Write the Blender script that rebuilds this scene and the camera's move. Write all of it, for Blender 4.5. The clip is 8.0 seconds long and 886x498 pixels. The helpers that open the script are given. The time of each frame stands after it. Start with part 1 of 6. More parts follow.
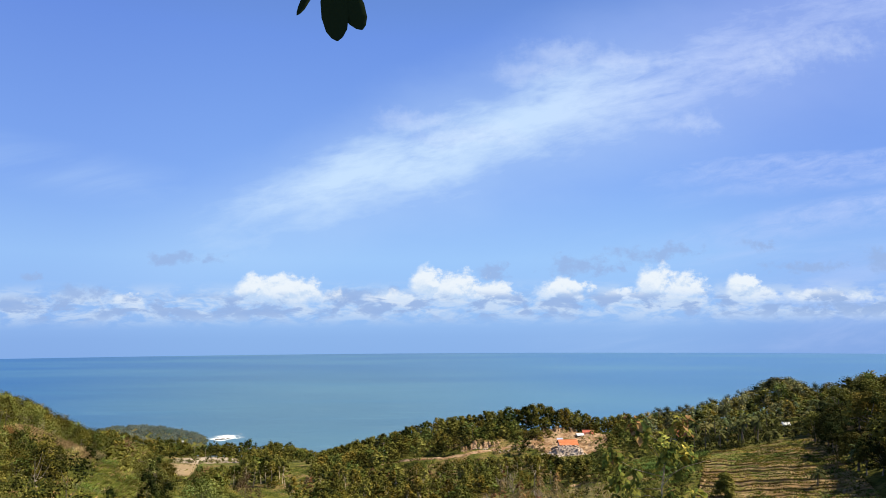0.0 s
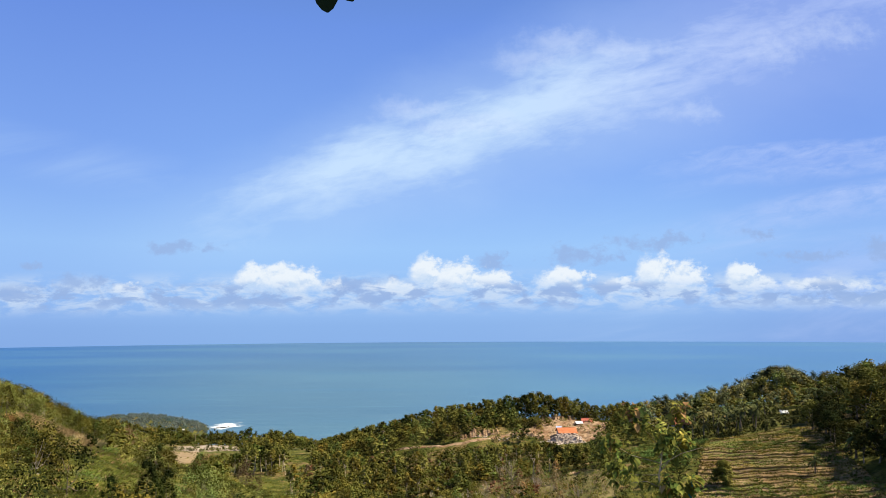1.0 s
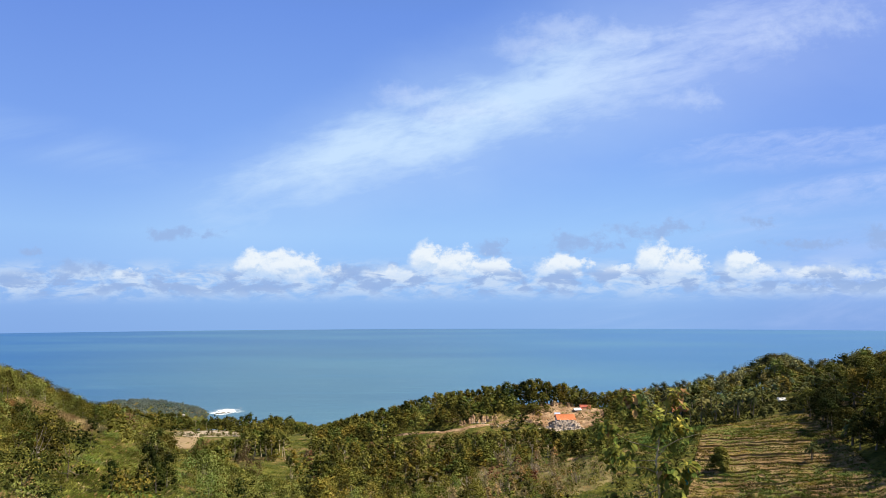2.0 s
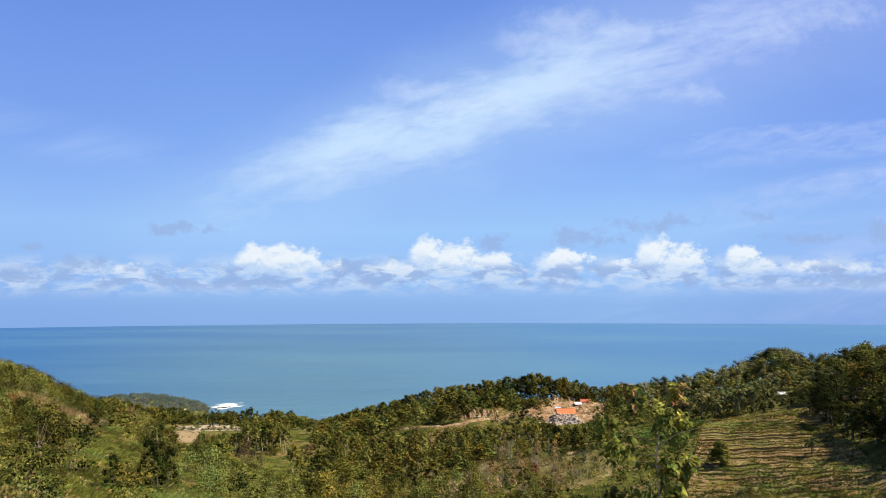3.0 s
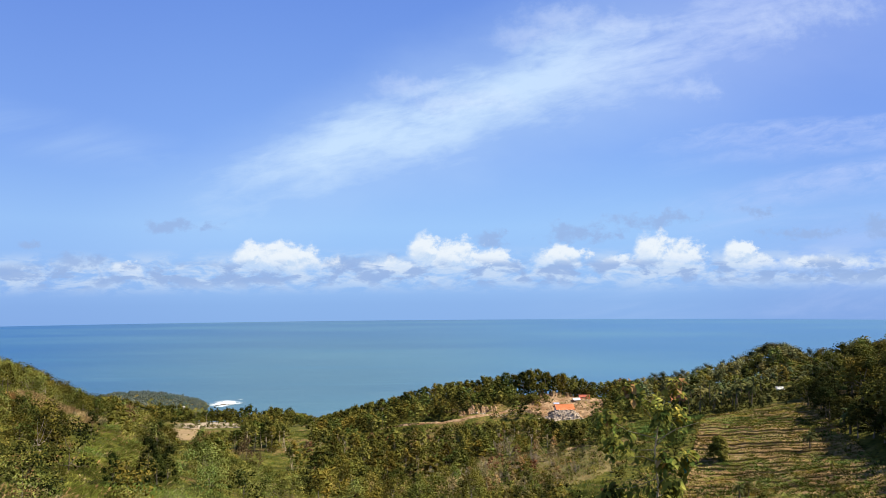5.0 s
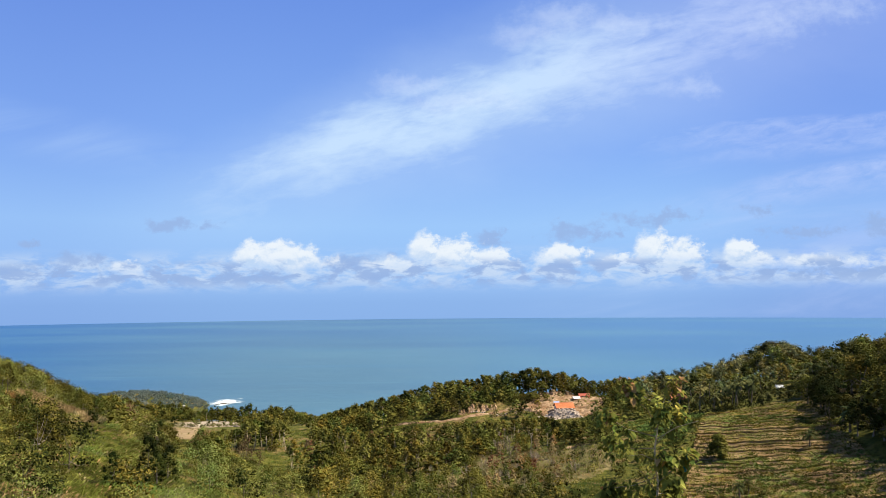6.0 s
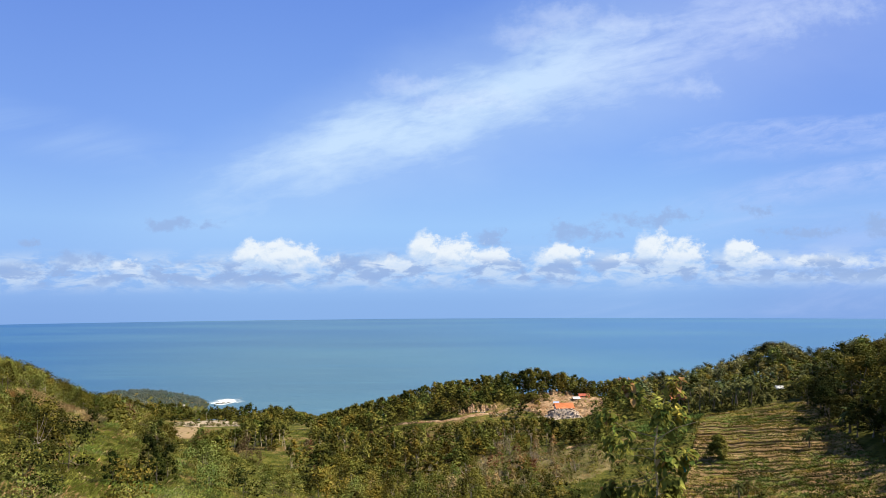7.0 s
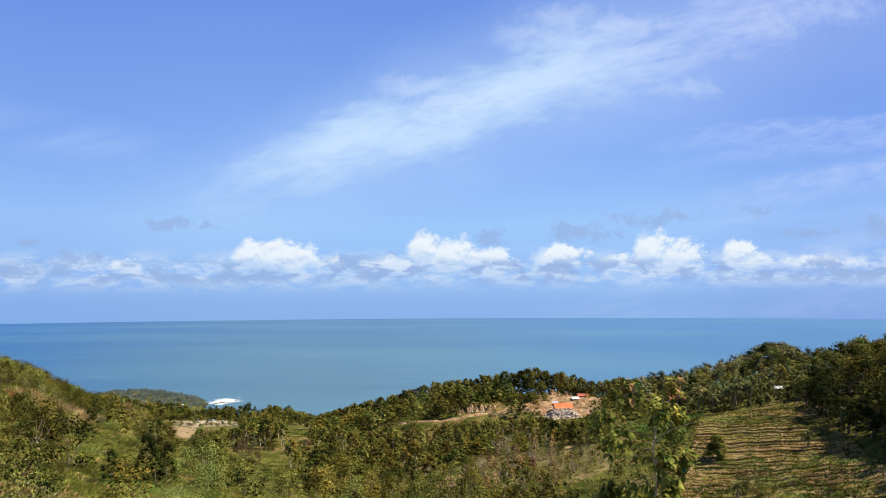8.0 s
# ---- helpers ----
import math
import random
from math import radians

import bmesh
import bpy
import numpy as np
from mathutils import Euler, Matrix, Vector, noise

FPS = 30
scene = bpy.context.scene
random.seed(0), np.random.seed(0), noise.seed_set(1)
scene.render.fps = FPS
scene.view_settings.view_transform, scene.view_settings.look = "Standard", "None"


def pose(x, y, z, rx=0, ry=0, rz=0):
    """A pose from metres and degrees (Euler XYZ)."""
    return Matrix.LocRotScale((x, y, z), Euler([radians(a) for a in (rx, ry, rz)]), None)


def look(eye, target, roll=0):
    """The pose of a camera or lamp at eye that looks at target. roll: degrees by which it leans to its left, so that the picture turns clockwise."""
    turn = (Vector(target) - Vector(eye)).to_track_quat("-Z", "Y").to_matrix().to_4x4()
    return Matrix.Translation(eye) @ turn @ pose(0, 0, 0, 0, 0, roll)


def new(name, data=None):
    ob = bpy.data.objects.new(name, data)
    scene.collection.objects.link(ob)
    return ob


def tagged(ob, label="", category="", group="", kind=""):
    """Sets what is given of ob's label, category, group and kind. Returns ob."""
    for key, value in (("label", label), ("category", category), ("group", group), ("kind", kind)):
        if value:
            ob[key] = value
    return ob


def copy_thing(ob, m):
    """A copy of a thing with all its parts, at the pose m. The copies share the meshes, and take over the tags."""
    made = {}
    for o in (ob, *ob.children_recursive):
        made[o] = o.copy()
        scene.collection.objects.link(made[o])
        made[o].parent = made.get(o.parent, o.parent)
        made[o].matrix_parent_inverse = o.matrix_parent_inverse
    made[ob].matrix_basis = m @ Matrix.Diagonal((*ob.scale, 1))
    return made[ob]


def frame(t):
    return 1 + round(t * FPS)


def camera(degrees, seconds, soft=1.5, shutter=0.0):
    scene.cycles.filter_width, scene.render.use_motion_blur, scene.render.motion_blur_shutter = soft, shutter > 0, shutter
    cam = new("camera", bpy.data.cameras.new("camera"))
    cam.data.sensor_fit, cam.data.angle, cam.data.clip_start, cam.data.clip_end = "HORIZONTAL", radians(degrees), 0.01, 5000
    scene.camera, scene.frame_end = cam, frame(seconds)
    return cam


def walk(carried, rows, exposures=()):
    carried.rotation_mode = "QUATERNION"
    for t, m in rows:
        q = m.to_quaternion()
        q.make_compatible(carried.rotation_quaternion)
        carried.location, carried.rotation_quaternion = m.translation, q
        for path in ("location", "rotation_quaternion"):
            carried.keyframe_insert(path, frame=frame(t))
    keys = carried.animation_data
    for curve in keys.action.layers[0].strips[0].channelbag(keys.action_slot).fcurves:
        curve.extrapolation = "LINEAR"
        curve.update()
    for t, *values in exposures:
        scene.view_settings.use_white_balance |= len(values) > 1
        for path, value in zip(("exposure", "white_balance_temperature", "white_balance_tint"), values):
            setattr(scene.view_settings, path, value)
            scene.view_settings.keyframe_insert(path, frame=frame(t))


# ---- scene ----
# The camera stands on a hill crest 120 m above the sea and tilts gently, hand-held.
cam = camera(66.0, 8.0, 0.5)
EYE = Vector((0.0, 0.0, 120.0))
VIEW = [  # seconds, sway x, sway z, turn, tilt, lean
    (0.0, 0.00, 0.00, 0.206, 7.281, -0.338),
    (0.5, 0.03, 0.02, 0.199, 6.791, -0.243),
    (1.0, 0.03, -0.058, 0.175, 6.362, -0.349),
    (1.5, 0.04, -0.08, 0.121, 5.786, -0.200),
    (3.0, 0.06, -0.08, 0.203, 4.821, -0.201),
    (3.5, 0.06, -0.08, 0.195, 4.849, -0.351),
    (4.0, 0.06, -0.08, 0.158, 4.680, -0.376),
    (4.5, 0.06, -0.08, 0.092, 4.561, -0.398),
    (6.0, 0.06, -0.08, 0.043, 4.424, -0.508),
    (6.5, 0.06, -0.08, 0.012, 4.263, -0.441),
    (7.0, 0.06, -0.08, 0.056, 4.419, -0.379),
    (7.5, 0.06, -0.08, 0.000, 4.280, -0.350),
    (8.0, 0.06, -0.08, -0.013, 4.410, -0.313),
]


def view_pose(sx, sz, turn, tilt, lean):
    at = Matrix.Translation(EYE + Vector((sx, 0, sz)))
    return at @ pose(0, 0, 0, 0, 0, turn) @ pose(0, 0, 0, 90 + tilt) @ pose(0, 0, 0, 0, 0, lean)


walk(cam, [(t, view_pose(*rest)) for t, *rest in VIEW], [(0.0, 1.22), (8.0, 1.22)])

# ---- sun and sky ----
SUN_AZ, SUN_EL = radians(78), radians(47)  # azimuth from +y towards +x
sun_data = bpy.data.lights.new("sun", "SUN")
sun_data.energy, sun_data.angle, sun_data.color = 5.0, radians(0.53), (1.0, 0.93, 0.79)
sun = new("sun", sun_data)
sun_way = Vector((math.sin(SUN_AZ) * math.cos(SUN_EL), math.cos(SUN_AZ) * math.cos(SUN_EL), math.sin(SUN_EL)))
sun.matrix_world = look(Vector((0, 0, 300)), Vector((0, 0, 300)) - sun_way)


class Nodes:
    """Short hand for a node tree: values, maths, mixes."""

    def __init__(self, tree):
        self.tree = tree
        tree.nodes.clear()

    def add(self, kind):
        return self.tree.nodes.new(kind)

    def put(self, socket, value):
        if isinstance(value, bpy.types.NodeSocket):
            self.tree.links.new(value, socket)
        elif value is not None:
            if isinstance(value, (tuple, list)) and len(value) == 3 and socket.type == "RGBA":
                value = (*value, 1.0)
            socket.default_value = value

    def math(self, op, a, b=None, c=None, clamp=False):
        node = self.add("ShaderNodeMath")
        node.operation, node.use_clamp = op, clamp
        for i, v in enumerate((a, b, c)):
            self.put(node.inputs[i], v)
        return node.outputs[0]

    def mix(self, fac, a, b, blend="MIX"):
        node = self.add("ShaderNodeMix")
        node.data_type, node.blend_type = "RGBA", blend
        self.put(node.inputs[0], fac)
        self.put(node.inputs[6], a)
        self.put(node.inputs[7], b)
        return node.outputs[2]

    def ramp(self, fac, stops):
        node = self.add("ShaderNodeValToRGB")
        marks = node.color_ramp.elements
        while len(marks) < len(stops):
            marks.new(0.5)
        for mark, (at, colour) in zip(marks, stops):
            mark.position = at
            mark.color = (*colour, 1.0)
        self.put(node.inputs[0], fac)
        return node.outputs[0]

    def smooth(self, v, lo, hi, to_lo=0.0, to_hi=1.0):
        if lo > hi:
            lo, hi, to_lo, to_hi = hi, lo, to_hi, to_lo
        node = self.add("ShaderNodeMapRange")
        node.interpolation_type = "SMOOTHSTEP"
        for i, x in enumerate((v, lo, hi, to_lo, to_hi)):
            self.put(node.inputs[i], x)
        return node.outputs[0]

    def noise(self, vector, scale, detail=5.0, rough=0.55, distort=0.0):
        node = self.add("ShaderNodeTexNoise")
        self.put(node.inputs["Vector"], vector)
        for key, v in (("Scale", scale), ("Detail", detail), ("Roughness", rough), ("Distortion", distort)):
            node.inputs[key].default_value = v
        return node.outputs[0]

    def vec(self, x, y, z=0.0):
        node = self.add("ShaderNodeCombineXYZ")
        for i, v in enumerate((x, y, z)):
            self.put(node.inputs[i], v)
        return node.outputs[0]

    def xyz(self, vector):
        node = self.add("ShaderNodeSeparateXYZ")
        self.put(node.inputs[0], vector)
        return node.outputs


# Cumulus heads and grey scraps over the sea: across, up (both per unit ahead), half width, half height.
HEADS = [
    (-0.236, 0.062, 0.070, 0.025), (-0.286, 0.069, 0.025, 0.022), (-0.466, 0.050, 0.022, 0.013),
    (-0.027, 0.078, 0.023, 0.023), (0.013, 0.066, 0.040, 0.027), (0.073, 0.059, 0.028, 0.018),
    (-0.078, 0.048, 0.050, 0.015), (0.171, 0.065, 0.041, 0.017), (0.312, 0.074, 0.030, 0.025),
    (0.349, 0.059, 0.035, 0.030), (0.433, 0.066, 0.022, 0.023), (0.461, 0.053, 0.028, 0.013),
    (0.552, 0.051, 0.070, 0.014), (0.262, 0.051, 0.033, 0.015),
]
SCRAPS = [
    (-0.395, 0.117, 0.046, 0.009), (-0.614, 0.089, 0.015, 0.007), (-0.530, 0.064, 0.037, 0.013),
    (-0.136, 0.062, 0.046, 0.011), (0.070, 0.095, 0.022, 0.013), (0.205, 0.101, 0.054, 0.015),
    (0.322, 0.121, 0.058, 0.012), (0.452, 0.131, 0.022, 0.011), (0.538, 0.097, 0.066, 0.008),
    (0.642, 0.103, 0.025, 0.018),
]
PUFFS = [
    (0.176, 0.428, 0.040, 0.013), (0.496, 0.412, 0.030, 0.014), (0.373, 0.317, 0.026, 0.009), (-0.050, 0.325, 0.034, 0.010),
    (0.270, 0.416, 0.040, 0.009), (0.586, 0.437, 0.045, 0.014), (0.130, 0.400, 0.030, 0.010), (0.035, 0.300, 0.045, 0.011),
]


def build_sky():
    world = bpy.data.worlds.new("sky")
    scene.world = world
    world.use_nodes = True
    n = Nodes(world.node_tree)
    way = n.add("ShaderNodeTexCoord").outputs["Generated"]
    x, y, z = n.xyz(way)
    ahead = n.smooth(y, 0.25, 0.5)
    safe = n.math("MAXIMUM", y, 0.05)
    u, w = n.math("DIVIDE", x, safe), n.math("DIVIDE", z, safe)
    air = n.add("ShaderNodeTexSky")
    air.sky_type, air.sun_disc, air.sun_elevation, air.sun_rotation = "NISHITA", False, SUN_EL, SUN_AZ
    air.altitude, air.air_density, air.dust_density, air.ozone_density = 120.0, 1.0, 0.4, 2.0
    air = air.outputs[0]
    haze = n.ramp(n.math("ADD", z, 0.04), HAZE)
    blue = n.mix(0.92, n.mix(1.0, air, AIR_TINT, "MULTIPLY"), n.mix(1.0, haze, (10.0, 10.0, 10.0), "MULTIPLY"))
    side = n.math("MULTIPLY", n.smooth(u, 0.25, 0.62, 1.0, 0.86), n.smooth(u, -0.25, -0.62, 1.0, 0.93))
    side = n.math("MAXIMUM", side, n.math("SUBTRACT", 1.0, ahead))
    blue = n.mix(1.0, blue, n.vec(side, side, n.math("MULTIPLY_ADD", side, 0.4, 0.6)), "MULTIPLY")
    # cirrus: a long diagonal band with fibres, and fainter veils
    axis = n.math("SUBTRACT", w, n.math("MULTIPLY_ADD", u, 0.335, 0.277))
    half = n.math("MULTIPLY_ADD", u, 0.075, 0.092)
    warp = n.noise(n.vec(n.math("MULTIPLY", u, 3.0), n.math("MULTIPLY", w, 6.0)), 1.3, 5.0)
    across = n.math("DIVIDE", n.math("ADD", axis, n.math("MULTIPLY", n.math("SUBTRACT", warp, 0.5), 0.12)), half)
    band = n.smooth(n.math("ABSOLUTE", across), 1.35, 0.0)
    band = n.math("MULTIPLY", band, n.math("MULTIPLY", n.smooth(u, -0.50, -0.16), n.smooth(u, 0.12, 0.60, 1.05, 0.62)))
    lean = n.math("SUBTRACT", w, n.math("MULTIPLY", u, 0.17))
    fibre = n.noise(n.vec(n.math("MULTIPLY", u, 2.6), n.math("MULTIPLY", lean, 10.0)), 1.9, 9.0, 0.60, 0.5)
    fine = n.noise(n.vec(n.math("MULTIPLY", u, 9.0), n.math("MULTIPLY", lean, 26.0)), 2.2, 9.0, 0.65, 0.4)
    texture = n.math("MULTIPLY_ADD", fine, 0.55, n.math("MULTIPLY", fibre, 0.65))
    cirrus = n.math("MULTIPLY", band, n.smooth(n.math("MULTIPLY_ADD", band, 0.34, texture), 0.38, 1.08))
    glow = n.math("MULTIPLY", n.smooth(n.math("ABSOLUTE", across), 1.9, 0.0), n.math("MULTIPLY", n.smooth(u, -0.62, 0.0), n.smooth(u, 0.25, 0.65, 1.0, 0.8)))
    cirrus = n.math("MAXIMUM", cirrus, n.math("MULTIPLY", glow, 0.38))

    def ray(at_u, at_w, slope, half_width, u_lo, u_hi, strength):
        """A faint straight veil of cirrus, sharper on its upper side."""
        off = n.math("SUBTRACT", n.math("SUBTRACT", w, at_w), n.math("MULTIPLY", n.math("SUBTRACT", u, at_u), slope))
        off = n.math("MULTIPLY_ADD", n.math("SUBTRACT", fibre, 0.5), half_width * 1.2, off)
        body = n.math("MULTIPLY", n.smooth(off, half_width * 0.5, -half_width * 0.3), n.smooth(off, -half_width * 2.2, -half_width * 0.3))
        body = n.math("MULTIPLY", body, n.math("MULTIPLY", n.smooth(u, u_lo, u_hi), n.smooth(fine, 0.2, 0.75)))
        return n.math("MULTIPLY", body, strength)

    rays = n.math("MAXIMUM", ray(0.40, 0.160, 0.19, 0.030, 0.22, 0.62, 0.55), ray(0.45, 0.258, 0.06, 0.024, 0.18, 0.50, 0.50))
    rays = n.math("MAXIMUM", rays, ray(0.50, 0.232, 0.10, 0.016, 0.25, 0.55, 0.45))
    veil_noise = n.noise(n.vec(n.math("MULTIPLY", u, 1.6), n.math("MULTIPLY_ADD", u, -1.4, n.math("MULTIPLY", w, 9.0))), 1.6, 8.0, 0.6, 0.5)
    veil = n.math("MULTIPLY", n.smooth(veil_noise, 0.42, 0.8), n.math("MULTIPLY", n.smooth(u, 0.05, 0.4), n.smooth(w, 0.30, 0.20)))
    veil = n.math("MULTIPLY", veil, 0.35)
    left_axis = n.math("ADD", w, n.math("MULTIPLY_ADD", u, 0.22, -0.125))
    left = n.math("MULTIPLY", n.smooth(n.math("ABSOLUTE", left_axis), 0.055, 0.0), n.smooth(u, -0.25, -0.5))
    left = n.math("MULTIPLY", left, n.smooth(fibre, 0.25, 0.8))
    high = n.math("MAXIMUM", n.math("MULTIPLY", cirrus, 1.0), n.math("MAXIMUM", veil, n.math("MAXIMUM", rays, n.math("MULTIPLY", left, 0.26))))
    high = n.math("MULTIPLY", high, ahead)
    # the same thin cirrus goes on over the rest of the sky
    other = n.noise(n.vec(n.math("MULTIPLY", x, 1.2), n.math("MULTIPLY", y, 3.0), z), 2.0, 8.0, 0.6, 0.6)
    other = n.math("MULTIPLY", n.smooth(other, 0.42, 0.75), n.math("MULTIPLY", n.smooth(z, 0.02, 0.3), n.math("SUBTRACT", 1.0, ahead)))
    high = n.math("MAXIMUM", high, n.math("MULTIPLY", other, 0.25))
    sky = n.mix(high, blue, n.mix(n.smooth(u, 0.05, 0.5), CIRRUS, CIRRUS_HIGH))
    # low cloud band over the horizon
    def field(rows, lift, ragged):
        """Distance from the blobs, ragged by noise, at the point raised by lift."""
        h = n.math("ADD", w, lift)
        at = n.vec(u, n.math("MULTIPLY", h, 1.25))
        coarse, mid, small = n.noise(at, 16.0, 3.0, 0.5), n.noise(at, 48.0, 5.0, 0.6), n.noise(at, 150.0, 5.0, 0.65)
        uu = n.math("MULTIPLY_ADD", n.math("SUBTRACT", mid, 0.5), 0.035, u)
        hh = n.math("MULTIPLY_ADD", n.math("SUBTRACT", n.noise(n.vec(h, u), 40.0, 4.0), 0.5), 0.022, h)
        best = None
        for cu, cw, ru, rw in rows:
            du = n.math("MULTIPLY", n.math("SUBTRACT", uu, cu), 1.0 / ru)
            dw = n.math("MULTIPLY", n.math("SUBTRACT", hh, cw), 1.0 / rw)
            d = n.math("MULTIPLY_ADD", du, du, n.math("MULTIPLY", dw, dw))
            best = d if best is None else n.math("SMOOTH_MIN", best, d, 0.3)
        r = n.math("SQRT", n.math("MAXIMUM", best, 0.0))
        r = n.math("MULTIPLY_ADD", n.math("SUBTRACT", coarse, 0.5), ragged * 0.9, r)
        r = n.math("MULTIPLY_ADD", n.math("SUBTRACT", mid, 0.5), ragged, r)
        return n.math("MULTIPLY_ADD", n.math("SUBTRACT", small, 0.5), ragged * 0.3, r)

    # small bright curls in the cirrus
    curl = n.smooth(field(PUFFS, 0.0, 3.4), 2.6, -0.4)
    sky = n.mix(n.math("MULTIPLY", n.math("MULTIPLY", curl, 0.32), ahead), sky, PUFF)
    # thin bank under the heads: pale wisps and blue-grey shade
    stretch = n.vec(u, n.math("MULTIPLY", w, 2.8))
    fluff = n.noise(stretch, 20.0, 8.0, 0.62, 0.35)
    shade = n.noise(n.vec(n.math("ADD", u, 3.7), n.math("MULTIPLY", w, 2.4)), 19.0, 7.0, 0.6, 0.35)
    bank = n.math("MULTIPLY", n.smooth(w, 0.086, 0.052), n.smooth(w, 0.010, 0.040))
    wisp = n.math("MULTIPLY", n.smooth(fluff, 0.38, 0.60), bank)
    sky = n.mix(n.math("MULTIPLY", n.math("MULTIPLY", wisp, 0.85), ahead), sky, WISP)
    scrap = n.smooth(field(SCRAPS, 0.0, 3.2), 1.25, 0.2)
    sky = n.mix(n.math("MULTIPLY", n.math("MULTIPLY", scrap, 0.78), ahead), sky, GREY)
    here, above = field(HEADS, 0.0, 1.35), field(HEADS, 0.007, 1.35)
    head = n.smooth(here, 1.22, 0.66)
    lit = n.smooth(n.math("SUBTRACT", above, here), -0.45, 0.35)
    lit = n.math("MAXIMUM", lit, n.smooth(here, 0.5, 1.0, 0.0, 0.6))
    white = n.mix(lit, SHADE, WHITE)
    fade = n.smooth(w, 0.032, 0.074)
    sky = n.mix(n.math("MULTIPLY", n.math("MULTIPLY", head, fade), ahead), sky, white)
    dark = n.math("MULTIPLY", n.smooth(shade, 0.46, 0.575), n.math("MULTIPLY", n.smooth(w, 0.068, 0.052), n.smooth(w, 0.016, 0.036)))
    sky = n.mix(n.math("MULTIPLY", n.math("MULTIPLY", dark, 0.9), ahead), sky, GREY)
    back = n.add("ShaderNodeBackground")
    n.put(back.inputs[0], sky)
    back.inputs[1].default_value = SKY_STRENGTH
    out = n.add("ShaderNodeOutputWorld")
    n.put(out.inputs[0], back.outputs[0])


SKY_STRENGTH = 0.0501
AIR_TINT = (0.66, 0.88, 1.22)
HAZE = [(0.0, (0.215, 0.385, 0.72)), (0.04, (0.220, 0.395, 0.735)), (0.075, (0.262, 0.450, 0.80)), (0.15, (0.295, 0.50, 0.83)), (0.25, (0.205, 0.375, 0.79)), (0.45, (0.136, 0.264, 0.69)), (0.62, (0.085, 0.170, 0.40)), (1.0, (0.070, 0.120, 0.27))]
CIRRUS_HIGH, PUFF = (4.8, 5.8, 8.6), (6.3, 7.2, 8.9)
CIRRUS, WISP, GREY = (4.9, 6.5, 8.6), (5.1, 6.2, 7.85), (2.7, 3.95, 6.6)
SHADE, WHITE = (4.8, 6.1, 7.9), (7.2, 7.8, 8.4)
build_sky()


# ---- materials ----
def surface(name):
    mat = bpy.data.materials.new(name)
    mat.use_nodes = True
    return mat, Nodes(mat.node_tree)


def finish(n, colour, rough=0.8, bump=None, bump_depth=0.3, metal=0.0, gloss=0.3, through_leaf=0.0, leaf_tint=(0.3, 0.4, 0.05), distance=0.1):
    b = n.add("ShaderNodeBsdfPrincipled")
    n.put(b.inputs["Base Color"], colour)
    n.put(b.inputs["Roughness"], rough)
    b.inputs["Metallic"].default_value = metal
    b.inputs["Specular IOR Level"].default_value = gloss
    if bump is not None:
        node = n.add("ShaderNodeBump")
        node.inputs["Strength"].default_value = bump_depth
        node.inputs["Distance"].default_value = distance
        n.put(node.inputs["Height"], bump)
        n.put(b.inputs["Normal"], node.outputs[0])
    result = b.outputs[0]
    if through_leaf:
        t = n.add("ShaderNodeBsdfTranslucent")
        n.put(t.inputs[0], n.mix(0.35, colour, leaf_tint))
        m = n.add("ShaderNodeMixShader")
        m.inputs[0].default_value = through_leaf
        n.put(m.inputs[1], result)
        n.put(m.inputs[2], t.outputs[0])
        result = m.outputs[0]
    out = n.add("ShaderNodeOutputMaterial")
    n.put(out.inputs[0], result)


def place(n):
    return n.add("ShaderNodeNewGeometry").outputs["Position"]


def leaf_surface(name, dark, mid, pale, through_leaf=0.10, patch=0.09, rough=0.7, cell=0.24, turn=(1.2, 0.95, 0.85), bump=0.25, gloss=0.015):
    """Leaves: each one its own shade; single plants, and patches of plants, differ in shade and hue."""
    mat, n = surface(name)
    geo = n.add("ShaderNodeNewGeometry")
    own, at = geo.outputs["Random Per Island"], geo.outputs["Position"]
    plant = n.add("ShaderNodeObjectInfo").outputs["Random"]
    wide, grain = n.noise(at, patch, 3.0, 0.6), n.noise(at, 2.6, 4.0, 0.65)
    cells = n.add("ShaderNodeTexVoronoi")
    cells.inputs["Scale"].default_value = cell
    x, y, z = n.xyz(at)
    n.put(cells.inputs["Vector"], n.vec(x, y, n.math("MULTIPLY", z, 0.15)))
    each, hue, _ = n.xyz(cells.outputs["Color"])
    f = n.math("MULTIPLY_ADD", own, 0.24, n.math("MULTIPLY_ADD", plant, 0.20, n.math("MULTIPLY_ADD", wide, 0.95, -0.72)))
    f = n.math("MULTIPLY_ADD", each, 0.66, n.math("MULTIPLY_ADD", grain, 0.34, f), clamp=True)
    colour = n.ramp(f, [(0.08, dark), (0.5, mid), (0.95, pale)])
    colour = n.mix(n.smooth(hue, 0.7, 0.95), colour, n.mix(1.0, colour, turn, "MULTIPLY"))
    colour = n.mix(n.smooth(hue, 0.30, 0.05), colour, n.mix(1.0, colour, (0.72, 0.95, 1.0), "MULTIPLY"))
    finish(n, colour, rough, grain, bump, gloss=gloss, through_leaf=through_leaf, leaf_tint=pale, distance=0.3)
    return mat


